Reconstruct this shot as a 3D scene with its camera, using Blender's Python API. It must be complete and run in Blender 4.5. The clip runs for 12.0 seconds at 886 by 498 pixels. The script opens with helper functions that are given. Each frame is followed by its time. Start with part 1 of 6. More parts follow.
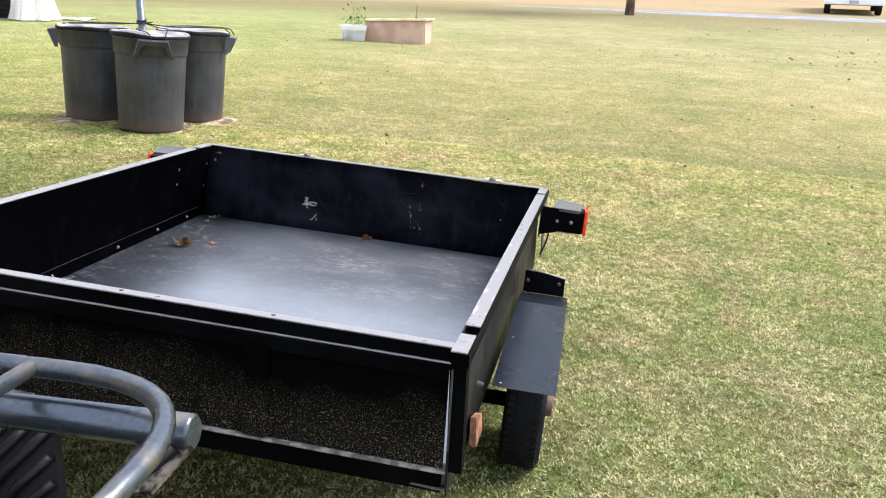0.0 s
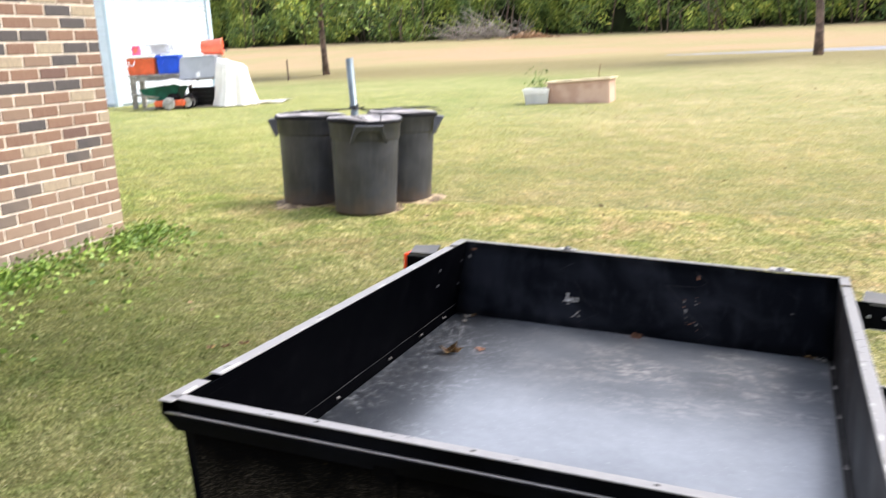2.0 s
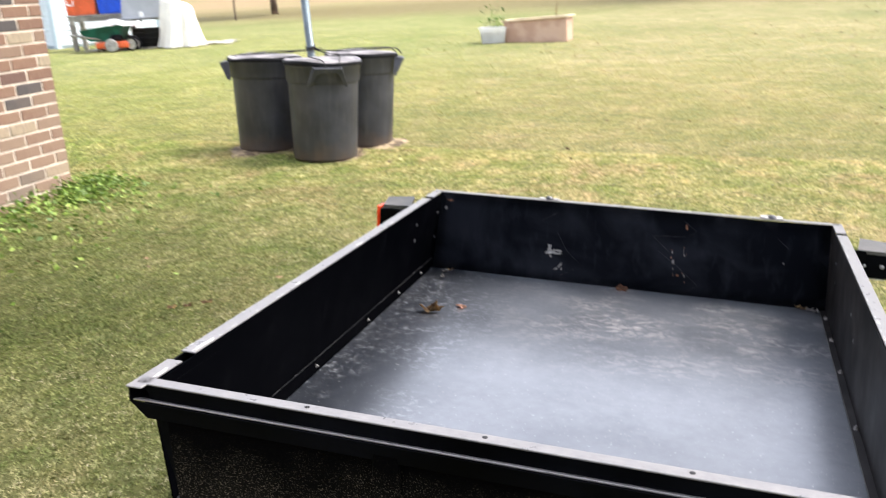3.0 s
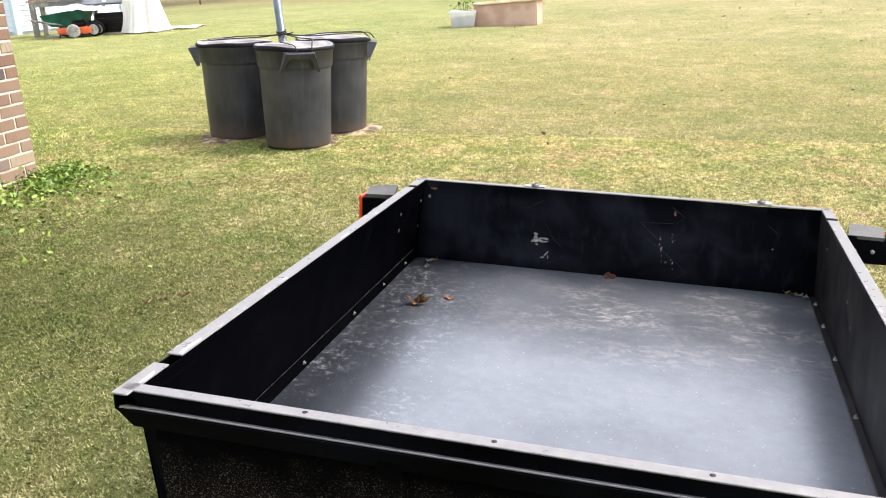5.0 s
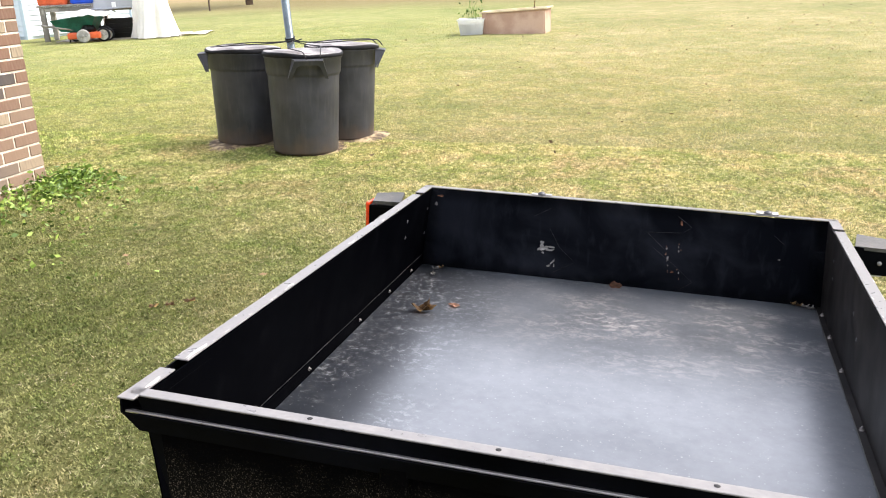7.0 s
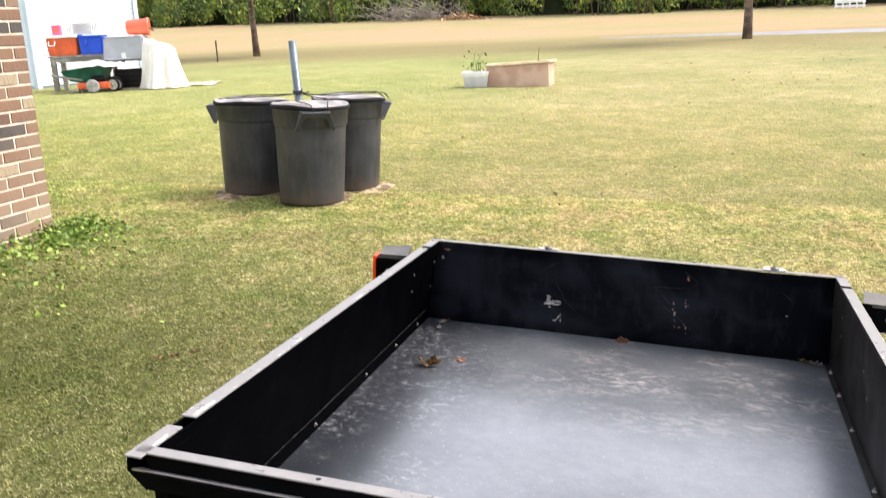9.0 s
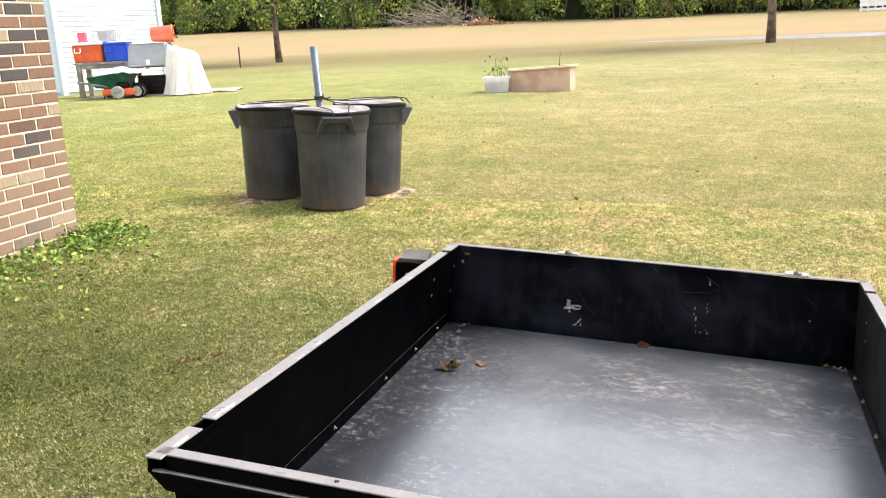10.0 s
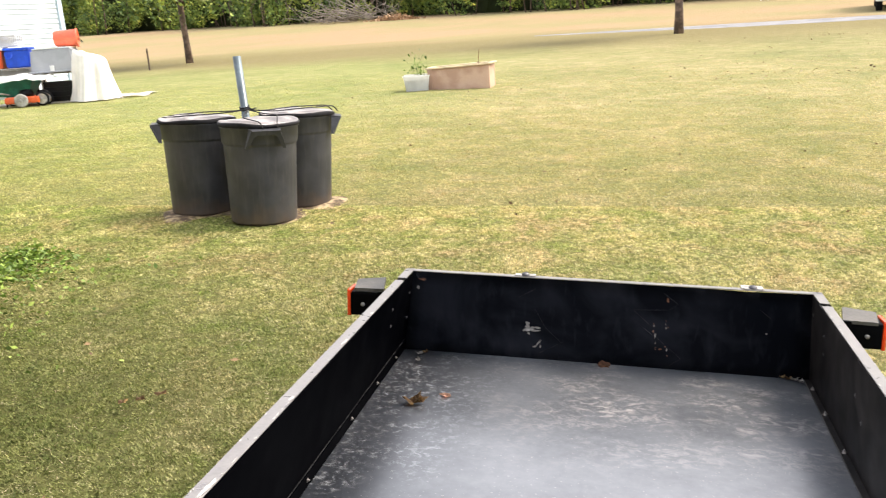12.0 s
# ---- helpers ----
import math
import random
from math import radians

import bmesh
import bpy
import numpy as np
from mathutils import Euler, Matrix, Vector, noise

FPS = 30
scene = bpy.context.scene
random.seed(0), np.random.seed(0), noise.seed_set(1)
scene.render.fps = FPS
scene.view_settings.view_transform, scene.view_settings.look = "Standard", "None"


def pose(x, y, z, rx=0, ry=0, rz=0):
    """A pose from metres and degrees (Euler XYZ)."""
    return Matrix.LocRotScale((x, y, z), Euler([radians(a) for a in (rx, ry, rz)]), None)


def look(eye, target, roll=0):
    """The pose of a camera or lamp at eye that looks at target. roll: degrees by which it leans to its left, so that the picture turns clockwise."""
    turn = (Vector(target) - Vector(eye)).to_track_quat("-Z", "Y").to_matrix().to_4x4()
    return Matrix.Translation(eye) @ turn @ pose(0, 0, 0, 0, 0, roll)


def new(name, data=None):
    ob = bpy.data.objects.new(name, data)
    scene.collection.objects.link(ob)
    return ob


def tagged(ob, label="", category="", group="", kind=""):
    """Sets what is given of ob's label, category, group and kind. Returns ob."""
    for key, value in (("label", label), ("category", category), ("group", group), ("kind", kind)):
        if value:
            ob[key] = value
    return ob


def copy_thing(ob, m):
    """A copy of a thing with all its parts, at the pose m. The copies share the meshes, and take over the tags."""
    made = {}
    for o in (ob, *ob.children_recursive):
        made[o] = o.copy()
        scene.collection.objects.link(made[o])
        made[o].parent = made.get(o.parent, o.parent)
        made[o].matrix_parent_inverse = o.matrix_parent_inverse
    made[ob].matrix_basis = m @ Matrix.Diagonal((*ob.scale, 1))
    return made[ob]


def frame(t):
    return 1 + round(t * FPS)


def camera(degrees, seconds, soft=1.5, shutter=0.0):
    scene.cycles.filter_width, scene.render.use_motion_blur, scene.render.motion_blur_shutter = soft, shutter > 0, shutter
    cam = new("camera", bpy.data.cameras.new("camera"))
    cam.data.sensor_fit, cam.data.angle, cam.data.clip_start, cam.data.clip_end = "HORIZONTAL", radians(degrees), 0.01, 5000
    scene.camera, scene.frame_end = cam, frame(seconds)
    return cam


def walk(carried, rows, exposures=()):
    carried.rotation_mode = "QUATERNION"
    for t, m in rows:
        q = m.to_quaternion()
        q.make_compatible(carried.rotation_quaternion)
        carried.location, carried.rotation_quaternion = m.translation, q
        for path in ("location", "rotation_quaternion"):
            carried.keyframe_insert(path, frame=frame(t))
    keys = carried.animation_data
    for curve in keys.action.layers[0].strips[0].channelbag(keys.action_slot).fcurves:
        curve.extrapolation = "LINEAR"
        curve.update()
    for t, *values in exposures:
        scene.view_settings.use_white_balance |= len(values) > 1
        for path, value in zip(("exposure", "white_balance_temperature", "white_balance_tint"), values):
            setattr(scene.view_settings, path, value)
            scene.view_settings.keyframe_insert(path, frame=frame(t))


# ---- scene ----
cam = camera(53.64, 12.0, soft=1.05, shutter=0.7)
# seconds, eye, yaw to the left, pitch up, roll
ROWS = [
    (0, 1.3521, -1.2925, 1.0529, 9.439, -16.663, 1.665),
    (0.5, 1.3513, -1.2969, 1.0546, 9.725, -16.461, 1.664),
    (0.8, 1.3429, -1.2824, 1.0604, 10.235, -16.692, 1.497),
    (1, 1.3328, -1.3208, 1.0913, 11.993, -15.709, -0.004),
    (1.2, 1.3059, -1.2480, 1.1319, 18.432, -15.649, -3.686),
    (1.5, 1.2116, -1.1755, 1.1361, 19.838, -13.365, -3.357),
    (1.8, 1.0733, -1.1674, 1.1406, 19.746, -11.995, -3.141),
    (2, 0.9928, -1.1497, 1.1375, 20.859, -12.895, -3.081),
    (2.2, 0.9532, -1.1217, 1.1423, 21.204, -13.936, -3.160),
    (2.5, 0.9167, -1.0819, 1.1380, 20.557, -15.398, -3.095),
    (3, 0.8740, -1.0251, 1.1375, 17.972, -16.866, -3.321),
    (3.2, 0.8421, -1.0033, 1.1312, 16.816, -17.818, -3.291),
    (5, 0.8127, -0.9793, 1.1366, 15.968, -17.976, -3.459),
    (5.5, 0.8182, -0.9878, 1.1408, 16.339, -17.675, -3.407),
    (6, 0.8145, -0.9826, 1.1402, 16.287, -17.540, -3.333),
    (6.5, 0.8136, -0.9825, 1.1386, 16.344, -17.503, -3.177),
    (8.5, 0.8093, -0.9803, 1.1429, 16.268, -16.968, -2.822),
    (9, 0.8028, -0.9837, 1.1536, 16.392, -14.272, -2.692),
    (9.5, 0.8030, -0.9865, 1.1503, 17.727, -13.444, -2.863),
    (10, 0.8077, -0.9847, 1.1510, 17.806, -13.869, -2.995),
    (10.5, 0.7820, -0.9594, 1.1655, 16.155, -14.715, -2.589),
    (10.8, 0.7262, -0.9060, 1.1950, 11.619, -15.012, -2.304),
    (11, 0.7060, -0.9185, 1.2204, 10.882, -14.181, -2.776),
    (11.2, 0.6951, -0.9407, 1.2353, 12.099, -13.517, -3.536),
    (11.5, 0.6856, -0.9394, 1.2379, 13.400, -13.833, -4.080),
    (12, 0.6889, -0.9316, 1.2378, 12.479, -14.579, -4.078),
]
walk(cam, [(t, pose(x, y, z, 90 + pitch, 0, yaw) @ pose(0, 0, 0, 0, 0, roll)) for t, x, y, z, yaw, pitch, roll in ROWS],
     # seconds, stops, kelvin, tint
     exposures=[(0, 1.03, 6150, 15), (1, 1.06, 6250, 15), (2.5, 1.08, 6400, 15), (6, 1.08, 6550, 15), (9, 1.06, 6750, 15), (12, 1.02, 7050, 14)])

# ---- sky and sun: a bright, thinly clouded day ----
world = bpy.data.worlds.new("sky")
scene.world = world
world.use_nodes = True
wn = world.node_tree.nodes
sky = wn.new("ShaderNodeTexSky")
sky.sky_type = "NISHITA"
sky.sun_disc = False
sky.sun_elevation, sky.sun_rotation = radians(49), radians(60)
sky.air_density, sky.dust_density = 1.0, 4.0
wn["Background"].inputs[1].default_value = 0.124
veil = wn.new("ShaderNodeMix")  # thin bright cloud over the blue
veil.data_type = "RGBA"
veil.inputs[0].default_value = 0.65
veil.inputs[7].default_value = (8.15, 8.75, 9.8, 1)
world.node_tree.links.new(sky.outputs[0], veil.inputs[6])
world.node_tree.links.new(veil.outputs[2], wn["Background"].inputs[0])
sun_data = bpy.data.lights.new("sun", "SUN")
sun_data.energy, sun_data.angle, sun_data.color = 3.1, radians(30), (1.0, 0.95, 0.86)
sun = new("sun", sun_data)
sun.matrix_world = look((7.6, 4.4, 10.1), (0, 0, 0))


# ---- helpers of this file ----
def mesh(name, bm, material=None):
    me = bpy.data.meshes.new(name)
    bm.to_mesh(me)
    bm.free()
    for m in (material if isinstance(material, (list, tuple)) else [material]):
        if m:
            me.materials.append(m)
    return new(name, me)


def part(name, bm, material, parent, label=""):
    ob = mesh(name, bm, material)
    ob.parent = parent
    return tagged(ob, label) if label else ob


def root(name, m, label, category, group="", kind=""):
    ob = new(name)
    ob.empty_display_size = 0.1
    ob.matrix_world = m
    return tagged(ob, label, category, group, kind)


def box(bm, x0, x1, y0, y1, z0, z1, bevel=0.0):
    r = bmesh.ops.create_cube(bm, size=1.0, matrix=Matrix.LocRotScale(((x0 + x1) / 2, (y0 + y1) / 2, (z0 + z1) / 2), None, (x1 - x0, y1 - y0, z1 - z0)))
    if bevel:
        edges = list({e for v in r["verts"] for e in v.link_edges})
        bmesh.ops.bevel(bm, geom=edges, offset=bevel, segments=2, affect="EDGES", profile=0.6)
    return bm


def slab(bm, corners, thick):
    """A plate from a loop of corners, thickened along minus its normal."""
    vs = [bm.verts.new(c) for c in corners]
    f = bm.faces.new(vs)
    f.normal_update()
    n = f.normal.copy()
    low = [bm.verts.new(Vector(c) - n * thick) for c in corners]
    bm.faces.new(low[::-1])
    k = len(vs)
    for i in range(k):
        bm.faces.new((vs[(i + 1) % k], vs[i], low[i], low[(i + 1) % k]))
    return bm


def tube(bm, points, radius, sides=12, caps=True):
    """A round bar along points; radius may be a list."""
    pts = [Vector(p) for p in points]
    radii = radius if isinstance(radius, (list, tuple)) else [radius] * len(pts)
    rings, up = [], None
    for i, p in enumerate(pts):
        d = (pts[min(i + 1, len(pts) - 1)] - pts[max(i - 1, 0)]).normalized()
        if up is None:
            up = d.orthogonal().normalized()
        up = (up - d * up.dot(d)).normalized()
        side = d.cross(up)
        rings.append([bm.verts.new(p + (up * math.cos(a) + side * math.sin(a)) * radii[i]) for a in (2 * math.pi * k / sides for k in range(sides))])
    for a, b in zip(rings, rings[1:]):
        for k in range(sides):
            f = bm.faces.new((a[k], a[(k + 1) % sides], b[(k + 1) % sides], b[k]))
            f.smooth = True
    if caps:
        bm.faces.new(rings[0][::-1])
        bm.faces.new(rings[-1])
    return bm


def lathe(bm, profile, sides=48, closed=False):
    """Turn (radius, z) pairs round the z axis."""
    rings = []
    for r, z in profile:
        rings.append([bm.verts.new((0, 0, z))] if r < 1e-5 else [bm.verts.new((r * math.cos(2 * math.pi * k / sides), r * math.sin(2 * math.pi * k / sides), z)) for k in range(sides)])
    for a, b in zip(rings, rings[1:]):
        for k in range(sides):
            j = (k + 1) % sides
            loop = [a[k % len(a)], a[j % len(a)], b[j % len(b)], b[k % len(b)]]
            loop = [v for i, v in enumerate(loop) if v not in loop[:i]]
            if len(loop) > 2:
                f = bm.faces.new(loop)
                f.smooth = True
    return bm


def bend(points, radius=0.05, steps=5):
    """Round the corners of a polyline."""
    pts = [Vector(p) for p in points]
    out = [pts[0]]
    for a, b, c in zip(pts, pts[1:], pts[2:]):
        r = min(radius, (a - b).length * 0.49, (c - b).length * 0.49)
        p, q = b + (a - b).normalized() * r, b + (c - b).normalized() * r
        for k in range(steps + 1):
            t = k / steps
            out.append(p * (1 - t) ** 2 + b * 2 * t * (1 - t) + q * t * t)
    return out + [pts[-1]]


# ---- materials ----
def material(name, colour, rough=0.6, metal=0.0, vary=0.25, scale=8.0, bump=0.1, bump_scale=60.0, second=None, mix=(0.45, 0.6), fine=0.15, spec=0.5):
    """A surface with stains at a broad scale, grain at a fine one, and relief."""
    m = bpy.data.materials.new(name)
    m.use_nodes = True
    nt = m.node_tree
    n, l = nt.nodes, nt.links
    b = n["Principled BSDF"]
    co = n.new("ShaderNodeTexCoord")
    big, small = n.new("ShaderNodeTexNoise"), n.new("ShaderNodeTexNoise")
    big.inputs["Scale"].default_value, big.inputs["Detail"].default_value = scale, 5
    small.inputs["Scale"].default_value, small.inputs["Detail"].default_value = bump_scale, 4
    for t in (big, small):
        l.new(co.outputs["Object"], t.inputs["Vector"])
    ramp = n.new("ShaderNodeValToRGB")
    ramp.color_ramp.elements[0].position, ramp.color_ramp.elements[1].position = mix
    dark = [c * (1 - vary) for c in colour]
    light = second or [min(1, c * (1 + vary)) for c in colour]
    ramp.color_ramp.elements[0].color = (*dark, 1)
    ramp.color_ramp.elements[1].color = (*light, 1)
    l.new(big.outputs["Fac"], ramp.inputs["Fac"])
    grain = n.new("ShaderNodeMix")
    grain.data_type, grain.blend_type = "RGBA", "OVERLAY"
    grain.inputs[0].default_value = fine * 3
    l.new(ramp.outputs["Color"], grain.inputs[6])
    l.new(small.outputs["Fac"], grain.inputs[7])
    l.new(grain.outputs[2], b.inputs["Base Color"])
    rr = n.new("ShaderNodeMapRange")
    rr.inputs[1].default_value, rr.inputs[2].default_value = 0.3, 0.7
    rr.inputs[3].default_value, rr.inputs[4].default_value = max(0.02, rough - 0.1), min(1, rough + 0.1)
    l.new(big.outputs["Fac"], rr.inputs[0])
    l.new(rr.outputs[0], b.inputs["Roughness"])
    b.inputs["Metallic"].default_value = metal
    b.inputs["Specular IOR Level"].default_value = spec
    if bump:
        bp = n.new("ShaderNodeBump")
        bp.inputs["Strength"].default_value, bp.inputs["Distance"].default_value = bump, 0.01
        l.new(small.outputs["Fac"], bp.inputs["Height"])
        l.new(bp.outputs[0], b.inputs["Normal"])
    return m


M_black = material("black_painted_steel", (0.0012, 0.0014, 0.002), 0.5, 0, 0.5, 4, 0.04, 90, (0.003, 0.0034, 0.0048), (0.4, 0.7), spec=0.04)
M_rim = material("worn_grey_rim_paint", (0.25, 0.237, 0.228), 0.36, 0.45, 0.08, 45, 0.03, 140, (0.3, 0.285, 0.272), (0.3, 0.75), fine=0.05, spec=0.55)
M_bare = material("bare_scraped_metal", (0.36, 0.345, 0.32), 0.55, 0.1, 0.3, 40, 0.1, 120)
M_tyre = material("tyre_rubber", (0.009, 0.0095, 0.011), 0.75, 0, 0.3, 10, 0.2, 90, spec=0.15)
M_rust = material("rusty_orange_steel", (0.24, 0.1, 0.05), 0.8, 0, 0.5, 30, 0.2, 90)
M_hub = material("dark_rusty_hub", (0.075, 0.042, 0.03), 0.8, 0, 0.4, 30, 0.2, 90)
M_red = material("red_orange_lens", (0.85, 0.07, 0.015), 0.15, 0, 0.1, 20, 0.0, 90)
M_clear = material("clear_lens", (0.7, 0.7, 0.68), 0.15, 0, 0.1, 20, 0.0, 90)
M_lid = material("weathered_grey_lid", (0.25, 0.23, 0.225), 0.5, 0, 0.3, 7, 0.08, 80, (0.42, 0.39, 0.38))
M_lid_dark = material("dark_lid_edge", (0.018, 0.018, 0.02), 0.6, 0, 0.2, 9, 0.05, 80, spec=0.1)
M_cord = material("black_rubber_cord", (0.012, 0.012, 0.013), 0.7, 0, 0.2, 30, 0.1, 90)
M_pole = material("galvanised_pipe", (0.125, 0.165, 0.19), 0.4, 0.35, 0.2, 9, 0.05, 80)
M_mortar = material("mortar", (0.66, 0.57, 0.46), 0.95, 0, 0.15, 12, 0.5, 120)
M_white = material("white_vinyl_siding", (0.64, 0.72, 0.78), 0.45, 0, 0.04, 4, 0.02, 60, fine=0.02)
M_trim = material("pale_blue_white_trim", (0.52, 0.63, 0.71), 0.45, 0, 0.04, 4, 0.02, 60, fine=0.02)
M_roof = material("roof_shingle", (0.1, 0.09, 0.085), 0.9, 0, 0.2, 6, 0.3, 60)
M_bark = material("grey_brown_bark", (0.12, 0.082, 0.06), 0.9, 0, 0.4, 5, 0.8, 14)
M_clay = material("pinkish_tan_boards", (0.5, 0.32, 0.23), 0.75, 0, 0.1, 3, 0.1, 60, (0.56, 0.39, 0.29), fine=0.03)
M_board = material("pale_rim_board", (0.68, 0.56, 0.36), 0.7, 0, 0.12, 5, 0.1, 60)
M_tub = material("white_plastic_tub", (0.86, 0.87, 0.86), 0.4, 0, 0.05, 5, 0.0, 60)
M_basket = material("greyish_white_plastic", (0.55, 0.55, 0.55), 0.5, 0, 0.05, 5, 0.0, 60, fine=0.03)
M_tub_dim = material("translucent_grey_tote", (0.36, 0.38, 0.41), 0.35, 0, 0.05, 3, 0.0, 60, (0.4, 0.42, 0.45), fine=0.03)
M_orange = material("orange_cooler_plastic", (0.72, 0.12, 0.035), 0.4, 0, 0.1, 5, 0.03, 60)
M_salmon = material("faded_orange_plastic", (0.85, 0.17, 0.08), 0.4, 0, 0.1, 5, 0.03, 60)
M_blue = material("blue_cooler_plastic", (0.006, 0.08, 0.6), 0.4, 0, 0.1, 5, 0.03, 60)
M_pink = material("pink_card", (0.8, 0.12, 0.24), 0.6, 0, 0.1, 9, 0.03, 60)
M_green = material("green_barrow_steel", (0.02, 0.18, 0.125), 0.45, 0, 0.2, 6, 0.05, 60)
M_tarp = material("cream_tarp", (0.82, 0.79, 0.72), 0.7, 0, 0.06, 3, 0.2, 30, fine=0.05)
M_wood = material("weathered_grey_timber", (0.3, 0.28, 0.24), 0.85, 0, 0.3, 6, 0.3, 50)
M_grey = material("grey_wheel_plastic", (0.4, 0.39, 0.36), 0.6, 0, 0.2, 9, 0.05, 60)
M_slab = material("pale_concrete", (0.45, 0.41, 0.34), 0.9, 0, 0.15, 3, 0.3, 60)
M_gravel = material("grey_gravel_road", (0.2, 0.205, 0.225), 0.95, 0, 0.15, 1.2, 0.5, 40, (0.25, 0.25, 0.26))
M_car = material("white_car_paint", (0.8, 0.82, 0.84), 0.25, 0, 0.03, 3, 0.0, 60)
M_glass = material("dark_glass", (0.02, 0.022, 0.025), 0.08, 0, 0.1, 3, 0.0, 60)
M_chrome = material("dull_chrome", (0.5, 0.5, 0.5), 0.25, 0.9, 0.1, 9, 0.02, 60)
M_tube = material("chipped_grey_tube_paint", (0.095, 0.115, 0.135), 0.28, 0.7, 0.15, 16, 0.04, 160, (0.19, 0.165, 0.13), (0.52, 0.72), fine=0.12, spec=0.9)
M_plastic = material("black_moulded_plastic", (0.004, 0.004, 0.0045), 0.42, 0, 0.3, 14, 0.1, 90, spec=0.2)
M_twig = material("bleached_branches", (0.3, 0.26, 0.22), 0.9, 0, 0.25, 2, 0.2, 30)
M_litter = material("brown_dead_leaf", (0.2, 0.11, 0.045), 0.8, 0, 0.4, 30, 0.2, 90, (0.36, 0.24, 0.1))
M_pinkleaf = material("reddish_dead_leaf", (0.34, 0.19, 0.13), 0.8, 0, 0.3, 30, 0.2, 90)
M_weed = material("green_weed_leaf", (0.1, 0.19, 0.03), 0.6, 0, 0.4, 8, 0.05, 60, (0.19, 0.3, 0.05))
M_earth = material("bare_brown_earth", (0.15, 0.1, 0.055), 0.95, 0, 0.4, 14, 0.8, 60, (0.42, 0.32, 0.19))


def nodes_of(name):
    m = bpy.data.materials.new(name)
    m.use_nodes = True
    return m, m.node_tree.nodes, m.node_tree.links, m.node_tree.nodes["Principled BSDF"]


def noise_at(n, l, scale, detail=4, coord="Object", distort=0.0, stretch=None, harsh=0.5):
    co, t = n.new("ShaderNodeTexCoord"), n.new("ShaderNodeTexNoise")
    t.inputs["Scale"].default_value, t.inputs["Detail"].default_value, t.inputs["Distortion"].default_value = scale, detail, distort
    t.inputs["Roughness"].default_value = harsh
    if stretch:
        mp = n.new("ShaderNodeMapping")
        mp.inputs["Scale"].default_value = stretch
        l.new(co.outputs[coord], mp.inputs["Vector"])
        l.new(mp.outputs[0], t.inputs["Vector"])
    else:
        l.new(co.outputs[coord], t.inputs["Vector"])
    return t.outputs["Fac"]


def ramp_of(n, l, source, stops, constant=False):
    r = n.new("ShaderNodeValToRGB")
    e = r.color_ramp.elements
    while len(e) < len(stops):
        e.new(0.5)
    for k, (p, c) in enumerate(stops):
        e[k].position, e[k].color = p, (*c, 1)
    if constant:
        r.color_ramp.interpolation = "CONSTANT"
    l.new(source, r.inputs["Fac"])
    return r.outputs["Color"]


def mixed(n, l, fac, a, b, blend="MIX"):
    m = n.new("ShaderNodeMix")
    m.data_type, m.blend_type = "RGBA", blend
    for i, v in ((0, fac), (6, a), (7, b)):
        if isinstance(v, (int, float)):
            m.inputs[i].default_value = v
        elif isinstance(v, tuple):
            m.inputs[i].default_value = (*v, 1)
        else:
            l.new(v, m.inputs[i])
    return m.outputs[2]


def mapped(n, l, source, a, b, c=0.0, d=1.0):
    r = n.new("ShaderNodeMapRange")
    for k, v in enumerate((a, b, c, d)):
        r.inputs[k + 1].default_value = v
    l.new(source, r.inputs[0])
    return r.outputs[0]


def bumped(n, l, b, source, strength, distance=0.01):
    p = n.new("ShaderNodeBump")
    p.inputs["Strength"].default_value, p.inputs["Distance"].default_value = strength, distance
    l.new(source, p.inputs["Height"])
    l.new(p.outputs[0], b.inputs["Normal"])


GREEN, STRAW, OLIVE = (0.1, 0.165, 0.045), (0.55, 0.455, 0.285), (0.27, 0.27, 0.1)


